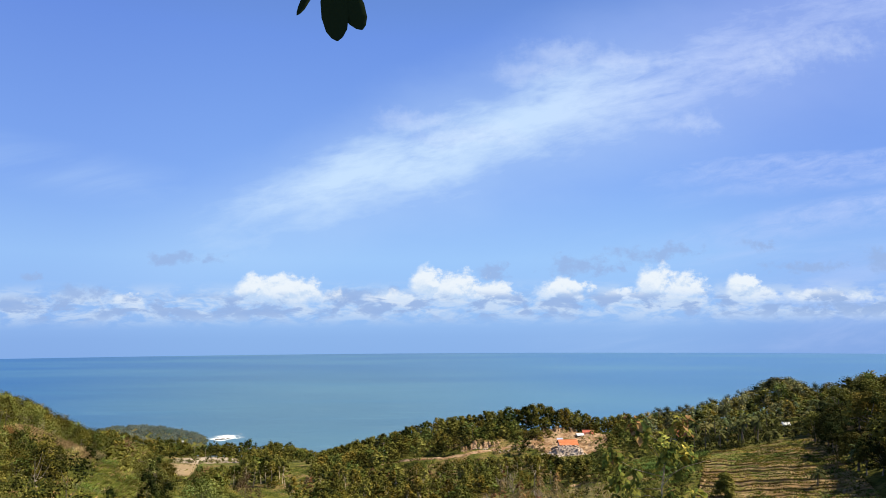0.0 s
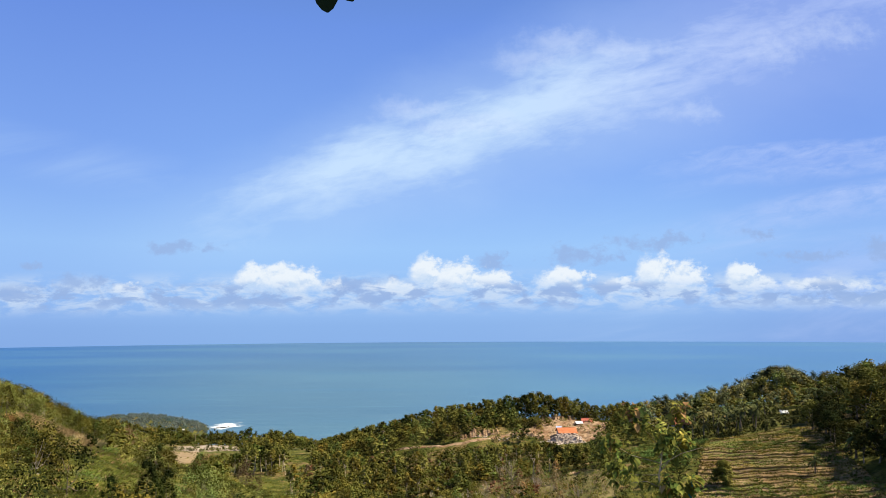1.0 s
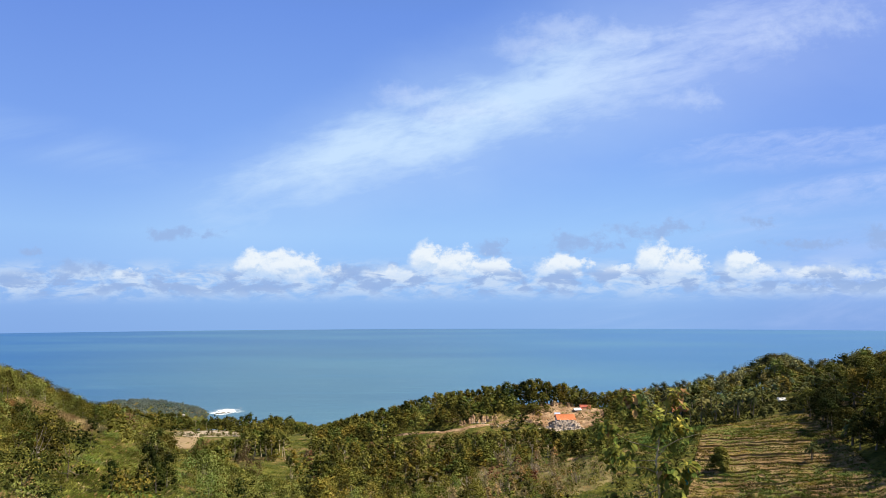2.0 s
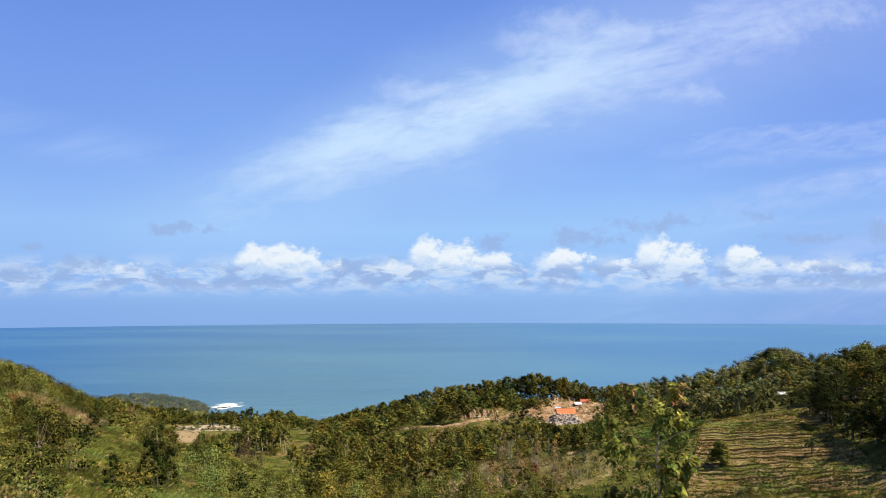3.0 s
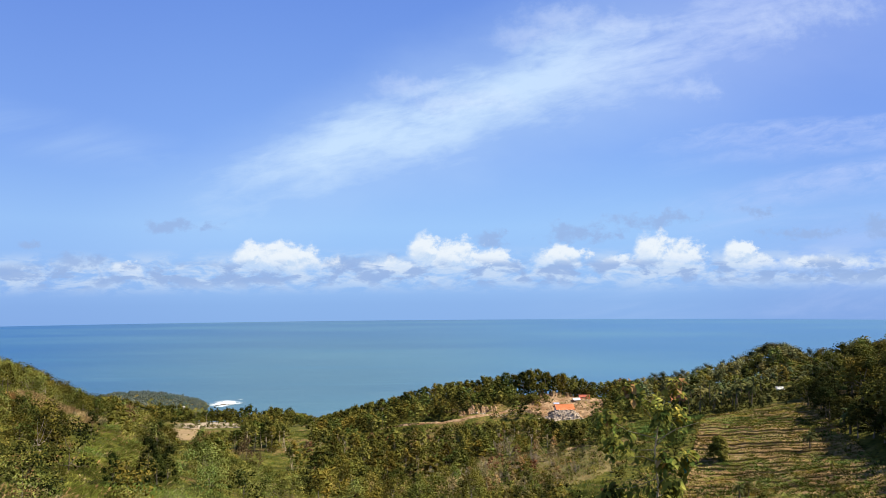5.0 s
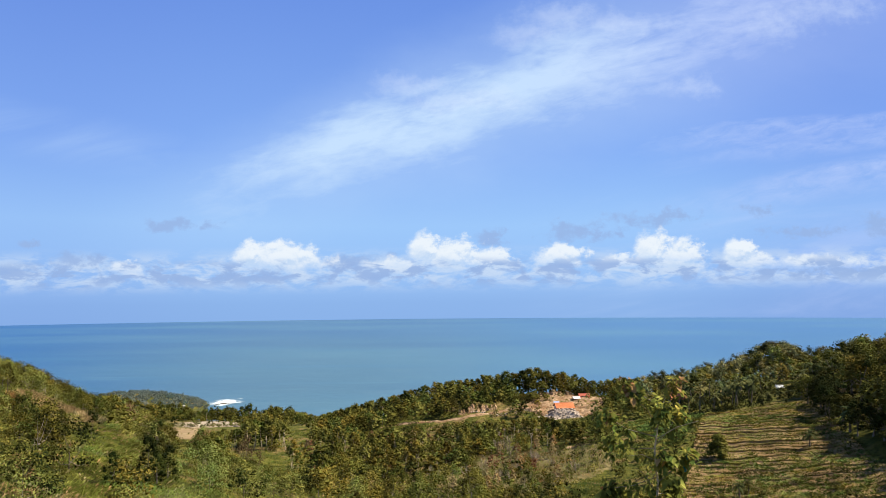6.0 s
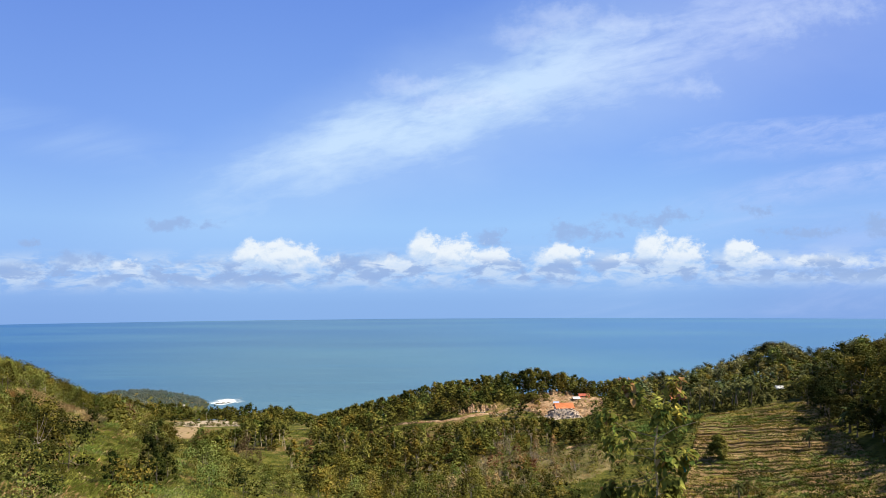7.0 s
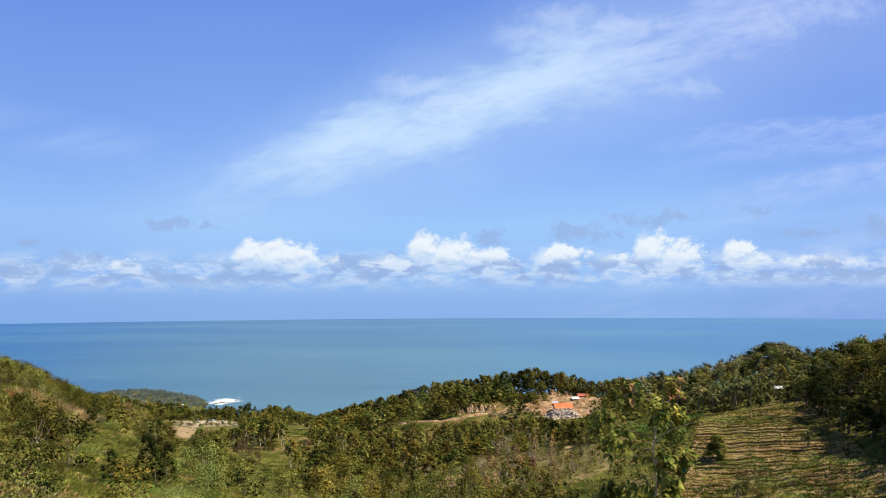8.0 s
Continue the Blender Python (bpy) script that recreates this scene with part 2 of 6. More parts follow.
def two_scale(name, a, b, c, fine, coarse, rough=0.85, bump_depth=0.5, stretch=(1, 1, 1), distance=0.1, gloss=0.06):
    """A rough surface in three shades, mottled at a fine and a coarse scale."""
    mat, n = surface(name)
    m = n.add("ShaderNodeMapping")
    n.put(m.inputs[0], place(n))
    m.inputs["Scale"].default_value = stretch
    small, big = n.noise(m.outputs[0], fine, 6.0, 0.65), n.noise(m.outputs[0], coarse, 4.0, 0.6)
    colour = n.mix(n.smooth(big, 0.38, 0.62), a, b)
    colour = n.mix(n.smooth(small, 0.45, 0.75), colour, c)
    finish(n, colour, rough, small, bump_depth, distance=distance, gloss=gloss)
    return mat


def ground_surface():
    mat, n = surface("hill_ground")
    p = place(n)
    big, mid, small = n.noise(p, 0.035, 4.0), n.noise(p, 0.22, 5.0, 0.6), n.noise(p, 2.4, 6.0, 0.7)
    grass = n.mix(n.smooth(mid, 0.38, 0.62), (0.052, 0.058, 0.010), (0.115, 0.105, 0.018))
    dry = n.mix(small, (0.12, 0.08, 0.030), (0.21, 0.145, 0.058))
    soil = n.mix(small, (0.08, 0.048, 0.022), (0.15, 0.09, 0.042))
    colour = n.mix(n.smooth(n.math("MULTIPLY_ADD", mid, 0.5, n.math("MULTIPLY", big, 0.5)), 0.50, 0.60), grass, dry)
    colour = n.mix(n.smooth(n.math("MULTIPLY_ADD", small, 0.3, n.math("MULTIPLY", mid, 0.7)), 0.60, 0.68), colour, soil)
    tufts = n.noise(p, 1.1, 7.0, 0.75, 0.6)
    colour = n.mix(n.smooth(tufts, 0.52, 0.36), colour, (0.022, 0.028, 0.007))
    colour = n.mix(n.smooth(tufts, 0.58, 0.72), colour, (0.20, 0.17, 0.055))
    finish(n, colour, 0.9, n.math("MULTIPLY_ADD", tufts, 0.8, n.math("MULTIPLY_ADD", small, 0.4, mid)), 1.0, distance=0.5, gloss=0.04)
    return mat


def sea_surface():
    mat, n = surface("sea_water")
    p = place(n)
    x, y, z = n.xyz(p)
    streak_at = n.vec(n.math("MULTIPLY", x, 0.12), y)
    streak = n.noise(streak_at, 0.012, 6.0, 0.6)
    wide = n.noise(n.vec(n.math("MULTIPLY", x, 0.5), y), 0.0011, 3.0)
    # near (shore) and far (deep) tones, set by distance and bearing from the viewpoint
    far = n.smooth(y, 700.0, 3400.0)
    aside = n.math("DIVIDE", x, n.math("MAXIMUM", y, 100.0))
    greener = n.smooth(n.math("ABSOLUTE", n.math("ADD", aside, 0.21)), 0.55, 0.05)
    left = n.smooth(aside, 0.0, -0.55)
    shore = n.mix(greener, n.mix(left, (0.037, 0.104, 0.206), (0.017, 0.072, 0.176)), (0.048, 0.104, 0.153))
    deep = n.mix(greener, n.mix(left, (0.041, 0.112, 0.232), (0.016, 0.072, 0.196)), (0.040, 0.096, 0.182))
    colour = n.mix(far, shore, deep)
    colour = n.mix(n.math("MULTIPLY", n.smooth(streak, 0.5, 0.72), 0.35), colour, (0.04, 0.12, 0.20))
    colour = n.mix(n.math("MULTIPLY", n.smooth(wide, 0.4, 0.65), 0.3), colour, (0.085, 0.18, 0.215))
    ripple = n.noise(n.vec(n.math("MULTIPLY", x, 0.14), y), 0.045, 7.0, 0.68, 0.4)
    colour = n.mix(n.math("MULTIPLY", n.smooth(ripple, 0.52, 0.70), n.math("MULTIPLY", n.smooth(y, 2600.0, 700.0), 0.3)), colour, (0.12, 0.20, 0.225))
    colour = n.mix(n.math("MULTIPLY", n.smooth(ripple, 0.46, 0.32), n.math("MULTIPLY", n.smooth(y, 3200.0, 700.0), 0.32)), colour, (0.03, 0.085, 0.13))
    waves = n.noise(n.vec(n.math("MULTIPLY", x, 0.35), y), 0.16, 6.0, 0.65)
    finish(n, colour, 0.4, waves, 0.6, distance=1.2, gloss=0.05)
    return mat


GROUND, SEA = ground_surface(), sea_surface()
LEAF_WOOD = leaf_surface("woodland_leaves", (0.0144, 0.0162, 0.0036), (0.078, 0.076, 0.0135), (0.172, 0.164, 0.036))
LEAF_OLIVE = leaf_surface("olive_leaves", (0.0228, 0.0216, 0.0048), (0.122, 0.109, 0.0185), (0.236, 0.215, 0.051))
# deep green leaves; beside the terraces the colour also carries painted shade
LEAF_DARK = leaf_surface("deep_green_and_shade_leaves", (0.0084, 0.012, 0.003), (0.030, 0.033, 0.007), (0.090, 0.082, 0.016))
LEAF_SHRUB = leaf_surface("shrub_leaves", (0.015, 0.018, 0.0042), (0.092, 0.098, 0.018), (0.212, 0.218, 0.056))
LEAF_BROWN = leaf_surface("withering_leaves", (0.060, 0.030, 0.017), (0.135, 0.064, 0.034), (0.225, 0.125, 0.060))
LEAF_TEAK = leaf_surface("teak_leaves", (0.030, 0.042, 0.010), (0.17, 0.19, 0.036), (0.52, 0.48, 0.11), 0.28, 2.5, cell=2.2)
LEAF_DRY = leaf_surface("dry_teak_leaves", (0.09, 0.045, 0.02), (0.24, 0.12, 0.05), (0.44, 0.29, 0.11), 0.2)
LEAF_SHINY = leaf_surface("leathery_leaves", (0.010, 0.016, 0.005), (0.014, 0.024, 0.007), (0.022, 0.034, 0.010), 0.0, 0.5, 0.45, bump=0.05, gloss=0.05)
# headland and hilltop leaves: distance haze put into a greyer, bluer colour
LEAF_HAZE = leaf_surface("haze_grey_leaves", (0.060, 0.074, 0.064), (0.096, 0.116, 0.100), (0.142, 0.162, 0.135), cell=0.09, turn=(1.0, 0.98, 0.9))
# far-slope leaves: aerial haze painted in as a paler, greyer green
LEAF_FAR_HAZE = leaf_surface("haze_paled_leaves", (0.042, 0.046, 0.020), (0.155, 0.154, 0.058), (0.285, 0.270, 0.112))
LEAF_PALM = leaf_surface("palm_leaves", (0.032, 0.0384, 0.0112), (0.070, 0.076, 0.024), (0.19, 0.18, 0.065))
LEAF_CROP = leaf_surface("crop_leaves", (0.034, 0.054, 0.012), (0.090, 0.122, 0.025), (0.175, 0.195, 0.050))
GRASS = leaf_surface("grass_blades", (0.062, 0.076, 0.014), (0.165, 0.175, 0.032), (0.33, 0.31, 0.075), 0.34, 0.12, 0.8, turn=(1.0, 0.98, 0.9))
STRAW = leaf_surface("straw_blades", (0.168, 0.118, 0.050), (0.269, 0.193, 0.084), (0.378, 0.294, 0.143), 0.2, 0.2, 0.8)
DRY_GRASS = leaf_surface("russet_grass_blades", (0.20, 0.125, 0.050), (0.32, 0.215, 0.095), (0.44, 0.33, 0.16), 0.2, 0.2, 0.8)
BARK = two_scale("grey_brown_bark", (0.16, 0.125, 0.09), (0.24, 0.20, 0.16), (0.09, 0.07, 0.05), 9.0, 0.7, stretch=(1, 1, 0.3), distance=0.03)
BARK_PALE = two_scale("pale_bark", (0.54, 0.43, 0.29), (0.62, 0.51, 0.37), (0.38, 0.28, 0.18), 14.0, 1.0, stretch=(1, 1, 0.3), distance=0.02)
BARK_DRY = two_scale("dry_grey_bark", (0.27, 0.215, 0.155), (0.34, 0.28, 0.20), (0.18, 0.135, 0.09), 14.0, 1.0, stretch=(1, 1, 0.3), distance=0.02)
EARTH = two_scale("bare_orange_earth", (0.20, 0.112, 0.056), (0.34, 0.225, 0.130), (0.085, 0.055, 0.024), 0.9, 0.32, bump_depth=0.9, distance=0.6)
FIELD_SOIL = two_scale("field_soil", (0.205, 0.122, 0.052), (0.255, 0.170, 0.080), (0.11, 0.082, 0.028), 1.6, 0.15, distance=0.15)
SAND = two_scale("pale_sand", (0.24, 0.185, 0.125), (0.29, 0.235, 0.165), (0.17, 0.125, 0.08), 0.8, 0.08, distance=0.1)
STONE = two_scale("grey_rubble", (0.33, 0.255, 0.19), (0.41, 0.33, 0.26), (0.17, 0.125, 0.09), 2.0, 0.3, distance=0.1)
HAY_GROUND = two_scale("dry_grass_ground", (0.105, 0.090, 0.030), (0.17, 0.128, 0.055), (0.065, 0.068, 0.017), 1.3, 0.12, distance=0.3)
DRY_EARTH = two_scale("dry_brown_earth", (0.20, 0.135, 0.07), (0.25, 0.18, 0.10), (0.13, 0.10, 0.045), 0.8, 0.1, distance=0.2)
TILE = two_scale("orange_roof_tile", (0.50, 0.165, 0.065), (0.56, 0.215, 0.095), (0.34, 0.11, 0.05), 2.5, 0.4, rough=0.7, distance=0.02)
TILE_RED = two_scale("red_roof_tile", (0.47, 0.125, 0.075), (0.52, 0.165, 0.105), (0.32, 0.085, 0.055), 2.5, 0.4, rough=0.7, distance=0.02)
PLASTER = two_scale("pale_plaster", (0.533, 0.473, 0.404), (0.602, 0.550, 0.482), (0.413, 0.344, 0.284), 1.5, 0.3, distance=0.01)
WHITE_PAINT = two_scale("white_paint", (0.70, 0.69, 0.66), (0.74, 0.72, 0.68), (0.58, 0.56, 0.52), 1.2, 0.3, distance=0.01)
BRICKWORK = two_scale("raw_brickwork", (0.40, 0.18, 0.11), (0.46, 0.23, 0.15), (0.28, 0.13, 0.09), 4.0, 0.4, distance=0.01)
DARK_OPENING = two_scale("dark_glazing", (0.03, 0.035, 0.04), (0.05, 0.055, 0.06), (0.02, 0.02, 0.025), 3.0, 0.5, rough=0.25, distance=0.01)
TIMBER = two_scale("weathered_timber", (0.30, 0.22, 0.15), (0.36, 0.28, 0.20), (0.18, 0.13, 0.09), 9.0, 0.6, distance=0.01)


def foam_surface():
    """Broken foam that thins out to clear water at its rim."""
    mat, n = surface("sea_foam")
    p = place(n)
    x, y, z = n.xyz(p)
    du, dv = n.math("MULTIPLY", n.math("ADD", x, 266.0), 1 / 19.0), n.math("MULTIPLY", n.math("SUBTRACT", y, 843.0), 1 / 26.0)
    r = n.math("SQRT", n.math("MULTIPLY_ADD", du, du, n.math("MULTIPLY", dv, dv)))
    froth = n.noise(n.vec(n.math("MULTIPLY", x, 0.45), y), 0.10, 6.0, 0.7, 0.6)
    cover = n.smooth(n.math("MULTIPLY_ADD", n.math("SUBTRACT", froth, 0.5), 3.2, r), 1.0, 0.35)
    b = n.add("ShaderNodeBsdfPrincipled")
    n.put(b.inputs["Base Color"], n.mix(n.smooth(froth, 0.35, 0.65), (0.60, 0.68, 0.70), (0.80, 0.81, 0.80)))
    b.inputs["Roughness"].default_value = 0.7
    t = n.add("ShaderNodeBsdfTransparent")
    m = n.add("ShaderNodeMixShader")
    n.put(m.inputs[0], cover)
    n.put(m.inputs[1], t.outputs[0])
    n.put(m.inputs[2], b.outputs[0])
    out = n.add("ShaderNodeOutputMaterial")
    n.put(out.inputs[0], m.outputs[0])
    return mat


FOAM = foam_surface()
TARP = two_scale("pale_blue_tarpaulin", (0.42, 0.50, 0.66), (0.50, 0.57, 0.70), (0.34, 0.40, 0.55), 4.0, 0.8, distance=0.02)
CLOTH = two_scale("teal_cloth", (0.05, 0.26, 0.28), (0.07, 0.32, 0.34), (0.04, 0.18, 0.20), 20.0, 3.0, distance=0.01)


# ---- shapes ----
rng = np.random.default_rng(7)
HILLS = [  # centre x, y, half widths, height
    (-60, -40, 100, 100, 13.5), (-90, 110, 35, 60, 16.6), (150, 200, 60, 100, 11.5), (90, -10, 100, 20, 13.3),
    (30, 260, 60, 35, 10.1), (-60, 80, 35, 35, 6.3), (120, 110, 35, 60, 9.3), (60, 170, 35, 35, 6.8),
    (-120, 80, 20, 100, 5.1), (180, 320, 100, 100, 11.2), (30, 50, 20, 100, 2.6), (0, -40, 35, 35, 1.7),
    (180, 140, 60, 100, 9.2), (-220, 100, 100, 100, 8.0), (0, 290, 20, 60, 5.0), (200, 150, 60, 100, 7.8),
    (90, 220, 35, 35, 3.1), (-20, 50, 20, 60, 1.3), (125, 165, 35, 45, 4.0),
]
HOLLOWS = [
    (30, 80, 35, 60, -7.7), (-10, 120, 20, 100, -3.8), (-120, 350, 100, 100, -7.5), (-30, 170, 60, 35, -3.7),
    (-120, 410, 100, 100, -3.8), (-90, 20, 60, 20, -3.8),
]


def ground_z(x, y):
    """Height of the land: a slope from the crest to the sea with spurs, hollows and a headland."""
    x, y = np.asarray(x, float), np.asarray(y, float)
    z = 70 + 42 / (1 + np.exp(np.clip((y - 110) / 60.0, -30, 30))) - 45 * np.clip((y - 300) / 250, 0, 1) ** 1.5
    s = np.clip((y - 500) / 230, 0, 1)
    z = z - 30 * s * s * (3 - 2 * s)
    for a, b, c, d, h in HILLS + HOLLOWS:
        z = z + h * np.exp(-(((x - a) / c) ** 2) - ((y - b) / d) ** 2)
    z = z + 15.0 * np.exp(-(((x + 0.444 * y) / 80) ** 2) - ((y - 845) / np.where(y < 845, 170, 75)) ** 2)
    near = np.clip((np.hypot(x, y) - 20) / 40, 0, 1)
    rough = 0.35 * np.sin(x * 0.31 + 1.7 * np.sin(y * 0.13)) * np.sin(y * 0.27 + 0.8) + 0.2 * np.sin(x * 0.83 + y * 0.41) * np.sin(y * 0.77 - x * 0.2)
    return z + near * rough


def raw_mesh(name, verts, faces, smooth=False):
    """A mesh from arrays; faces all have the same number of corners."""
    verts, faces = np.asarray(verts, np.float32), np.asarray(faces, np.int32)
    me = bpy.data.meshes.new(name)
    count, k = faces.shape
    me.vertices.add(len(verts))
    me.vertices.foreach_set("co", verts.ravel())
    me.loops.add(count * k)
    me.loops.foreach_set("vertex_index", faces.ravel())
    me.polygons.add(count)
    me.polygons.foreach_set("loop_start", np.arange(0, count * k, k, dtype=np.int32))
    me.polygons.foreach_set("use_smooth", np.full(count, smooth))
    me.update(calc_edges=True)
    return me


def shape(name, data, material, parent=None, label=""):
    data.materials.clear()
    data.materials.append(material)
    ob = new(name, data)
    if parent is not None:
        ob.parent = parent
    return tagged(ob, label) if label else ob


def part(name, bm, material, parent, label=""):
    """Links a bmesh as one mesh object under a thing or a part."""
    me = bpy.data.meshes.new(name)
    bm.to_mesh(me)
    bm.free()
    return shape(name, me, material, parent, label)


class Solid:
    """Collects verts and quads of one part."""

    def __init__(self):
        self.v, self.f = [], []

    def tube(self, points, radii, sides=6):
        points = [Vector(p) for p in points]
        base = len(self.v)
        for i, p in enumerate(points):
            way = (points[min(i + 1, len(points) - 1)] - points[max(i - 1, 0)]).normalized()
            side = way.cross(Vector((0.3, 0.9, 0.2))).normalized()
            up = side.cross(way)
            for k in range(sides):
                a = 2 * math.pi * k / sides
                self.v.append(p + (side * math.cos(a) + up * math.sin(a)) * radii[i])
        for i in range(len(points) - 1):
            for k in range(sides):
                a, b = base + i * sides + k, base + i * sides + (k + 1) % sides
                self.f.append((a, b, b + sides, a + sides))
        return self

    def box(self, lo, hi):
        base = len(self.v)
        for z in (lo[2], hi[2]):
            for x, y in ((lo[0], lo[1]), (hi[0], lo[1]), (hi[0], hi[1]), (lo[0], hi[1])):
                self.v.append(Vector((x, y, z)))
        for q in ((3, 2, 1, 0), (4, 5, 6, 7), (0, 1, 5, 4), (1, 2, 6, 5), (2, 3, 7, 6), (3, 0, 4, 7)):
            self.f.append(tuple(base + i for i in q))
        return self

    def mesh(self, name, smooth=False):
        return raw_mesh(name, [tuple(p) for p in self.v], self.f, smooth)


def leaf_quads(centres, outward, size, slim=0.55, spread=1.0, gen=rng, tri=False):
    """One pointed leaf (a folded diamond) at each centre, facing roughly outward. Returns (n, corners, 3)."""
    n = len(centres)
    normal = outward + gen.normal(size=(n, 3)) * spread
    normal /= np.linalg.norm(normal, axis=1)[:, None] + 1e-9
    t = np.cross(normal, gen.normal(size=(n, 3)))
    t /= np.linalg.norm(t, axis=1)[:, None] + 1e-9
    b = np.cross(normal, t)
    s = (size * gen.uniform(0.6, 1.3, n))[:, None]
    fold = normal * s * 0.12
    if tri:
        return np.stack([centres - t * s, centres + t * s * 0.7 - b * s * slim, centres + t * s * 0.5 + b * s * slim * 1.2], axis=1)
    return np.stack([centres - t * s, centres - b * s * slim + fold, centres + t * s, centres + b * s * slim + fold], axis=1)


def quads_mesh(name, quads):
    quads = np.asarray(quads, np.float32)
    k = quads.shape[1]
    return raw_mesh(name, quads.reshape(-1, 3), np.arange(len(quads) * k, dtype=np.int32).reshape(-1, k))


def clump_faces(corners):
    """A rough small solid of the size 1 in triangles (eight) or in quads (five)."""
    if corners == 3:
        v = np.array([(1, 0, 0), (0, 1, 0), (-1, 0, 0), (0, -1, 0), (0, 0, 1), (0, 0, -1)], float)
        f = [(i, (i + 1) % 4, 4) for i in range(4)] + [((i + 1) % 4, i, 5) for i in range(4)]
    else:
        v = np.array([(x, y, z) for z in (-1, 1) for x, y in ((-1, -1), (1, -1), (1, 1), (-1, 1))], float) / 1.73
        f = [(4, 5, 6, 7)] + [(i, (i + 1) % 4, (i + 1) % 4 + 4, i + 4) for i in range(4)]
    return v, np.array(f)


def crown(lobes, per_lobe, size, gen=rng, flat=0.75, hollow=0.5, tri=False, dense=0.62):
    """A crown of many small clumps (centre, radius), each with leaves round a dense heart: uneven outline, with gaps."""
    out = []
    ball, faces = clump_faces(3 if tri else 4)
    for (cx, cy, cz), r in lobes:
        d = gen.normal(size=(per_lobe, 3))
        d /= np.linalg.norm(d, axis=1)[:, None]
        d[:, 2] = np.where(d[:, 2] < -0.35, -d[:, 2], d[:, 2])
        rad = r * gen.uniform(hollow, 1.15, per_lobe)
        c = np.array([cx, cy, cz]) + d * rad[:, None] * np.array([1, 1, flat])
        if dense:
            turn = gen.uniform(0, 6.28)
            heart = ball * (dense * r * gen.uniform(0.6, 1.2, len(ball)))[:, None] * np.array([1, 1, flat])
            heart = heart @ np.array([[math.cos(turn), -math.sin(turn), 0], [math.sin(turn), math.cos(turn), 0], [0, 0, 1]])
            out.append((heart + np.array([cx, cy, cz]))[faces])
        out.append(leaf_quads(c, d * 1.5 + np.array([0, 0, 0.45]), size, gen=gen, tri=tri, spread=0.45))
    return np.concatenate(out)


def dome_lobes(count, height, base, radius, lobe, gen=rng, power=0.7):
    """Lobe centres over an uneven dome from base to height."""
    rows = []
    for i in range(count):
        a, k = gen.uniform(0, 2 * math.pi), (i + gen.uniform(0, 1)) / count
        up = base + (height - base) * (k ** 0.8)
        wide = radius * max(0.12, (1 - k ** 2.2)) ** power * gen.uniform(0.55, 1.05)
        rows.append(((wide * math.cos(a), wide * math.sin(a), up - lobe * 0.4), lobe * gen.uniform(0.65, 1.3)))
    return rows


def tree_kind(height, clear_stem, radius, lobes, per_lobe, leaf, lobe=None, stem=0.03, limbs=5, gen=rng, tri=False, dense=0.62):
    """Trunk-and-limbs mesh data and crown quads for a tree of this size (metres)."""
    lobe = lobe or radius * 0.42
    spots = dome_lobes(lobes, height - lobe * 0.4, clear_stem + lobe * 0.5, radius - lobe * 0.5, lobe, gen)
    wood = Solid()
    lean = gen.uniform(-0.06, 0.06, 2) * height
    top = Vector((lean[0], lean[1], clear_stem + (height - clear_stem) * 0.55))
    mid = Vector((lean[0] * 0.3, lean[1] * 0.7, clear_stem * 0.6))
    r = stem * height
    wood.tube([(0, 0, -0.5), (0, 0, 0.15), mid, Vector((lean[0] * 0.7, lean[1], clear_stem)), top], [r * 1.5, r * 1.1, r * 0.8, r * 0.65, r * 0.25])
    for i in range(limbs):
        c, lr = spots[(i * len(spots)) // limbs]
        root = mid.lerp(top, gen.uniform(0.2, 0.8))
        end = Vector(c)
        bend = root.lerp(end, 0.5) + Vector((0, 0, -0.06 * height))
        wood.tube([root, bend, end], [r * 0.45, r * 0.3, r * 0.1], 5)
    return wood, crown(spots, per_lobe, leaf, gen, tri=tri, dense=dense)


def make_tree(name, kind, leaf_mat, bark_mat, label, category="tree", group=""):
    wood, leaves = kind
    thing = tagged(new(name), label, category, group)
    shape("trunk", wood.mesh("trunk", True), bark_mat, thing)
    shape("crown", quads_mesh("crown", leaves), leaf_mat, thing)
    return thing


def stand_at(x, y, size, turn, sink=0.15, wide=None):
    wide = wide or size
    return Matrix.Translation((x, y, float(ground_z(x, y)) - sink)) @ Matrix.Rotation(turn, 4, "Z") @ Matrix.Diagonal((wide, wide, size, 1))


def plant(proto, spots, gen=rng):
    """Copies of a thing at (x, y, scale) spots; the first spot takes the thing itself."""
    poses = [stand_at(x, y, size, gen.uniform(0, 6.28), 0.15, rest[0] if rest else None) for x, y, size, *rest in spots]
    for m in poses[1:]:
        copy_thing(proto, m)
    proto.matrix_basis = poses[0]


def strew(name, kinds, spots, material, label, category, gen=rng, turn_only=False):
    """One mesh of many plants too many to count: kinds are arrays of quads, spots are (x, y, scale)."""
    out = []
    for x, y, s in spots:
        q = kinds[gen.integers(len(kinds))]
        a = gen.uniform(0, 6.28)
        rot = np.array([[math.cos(a), -math.sin(a), 0], [math.sin(a), math.cos(a), 0], [0, 0, 1]])
        stretch = np.array([1, 1, 1]) if turn_only else np.array([1, 1, gen.uniform(0.8, 1.2)])
        out.append((q * stretch * s) @ rot.T + np.array([x, y, float(ground_z(x, y))]))
    return tagged(shape(name, quads_mesh(name, np.concatenate(out)), material), label, category, kind="stuff")


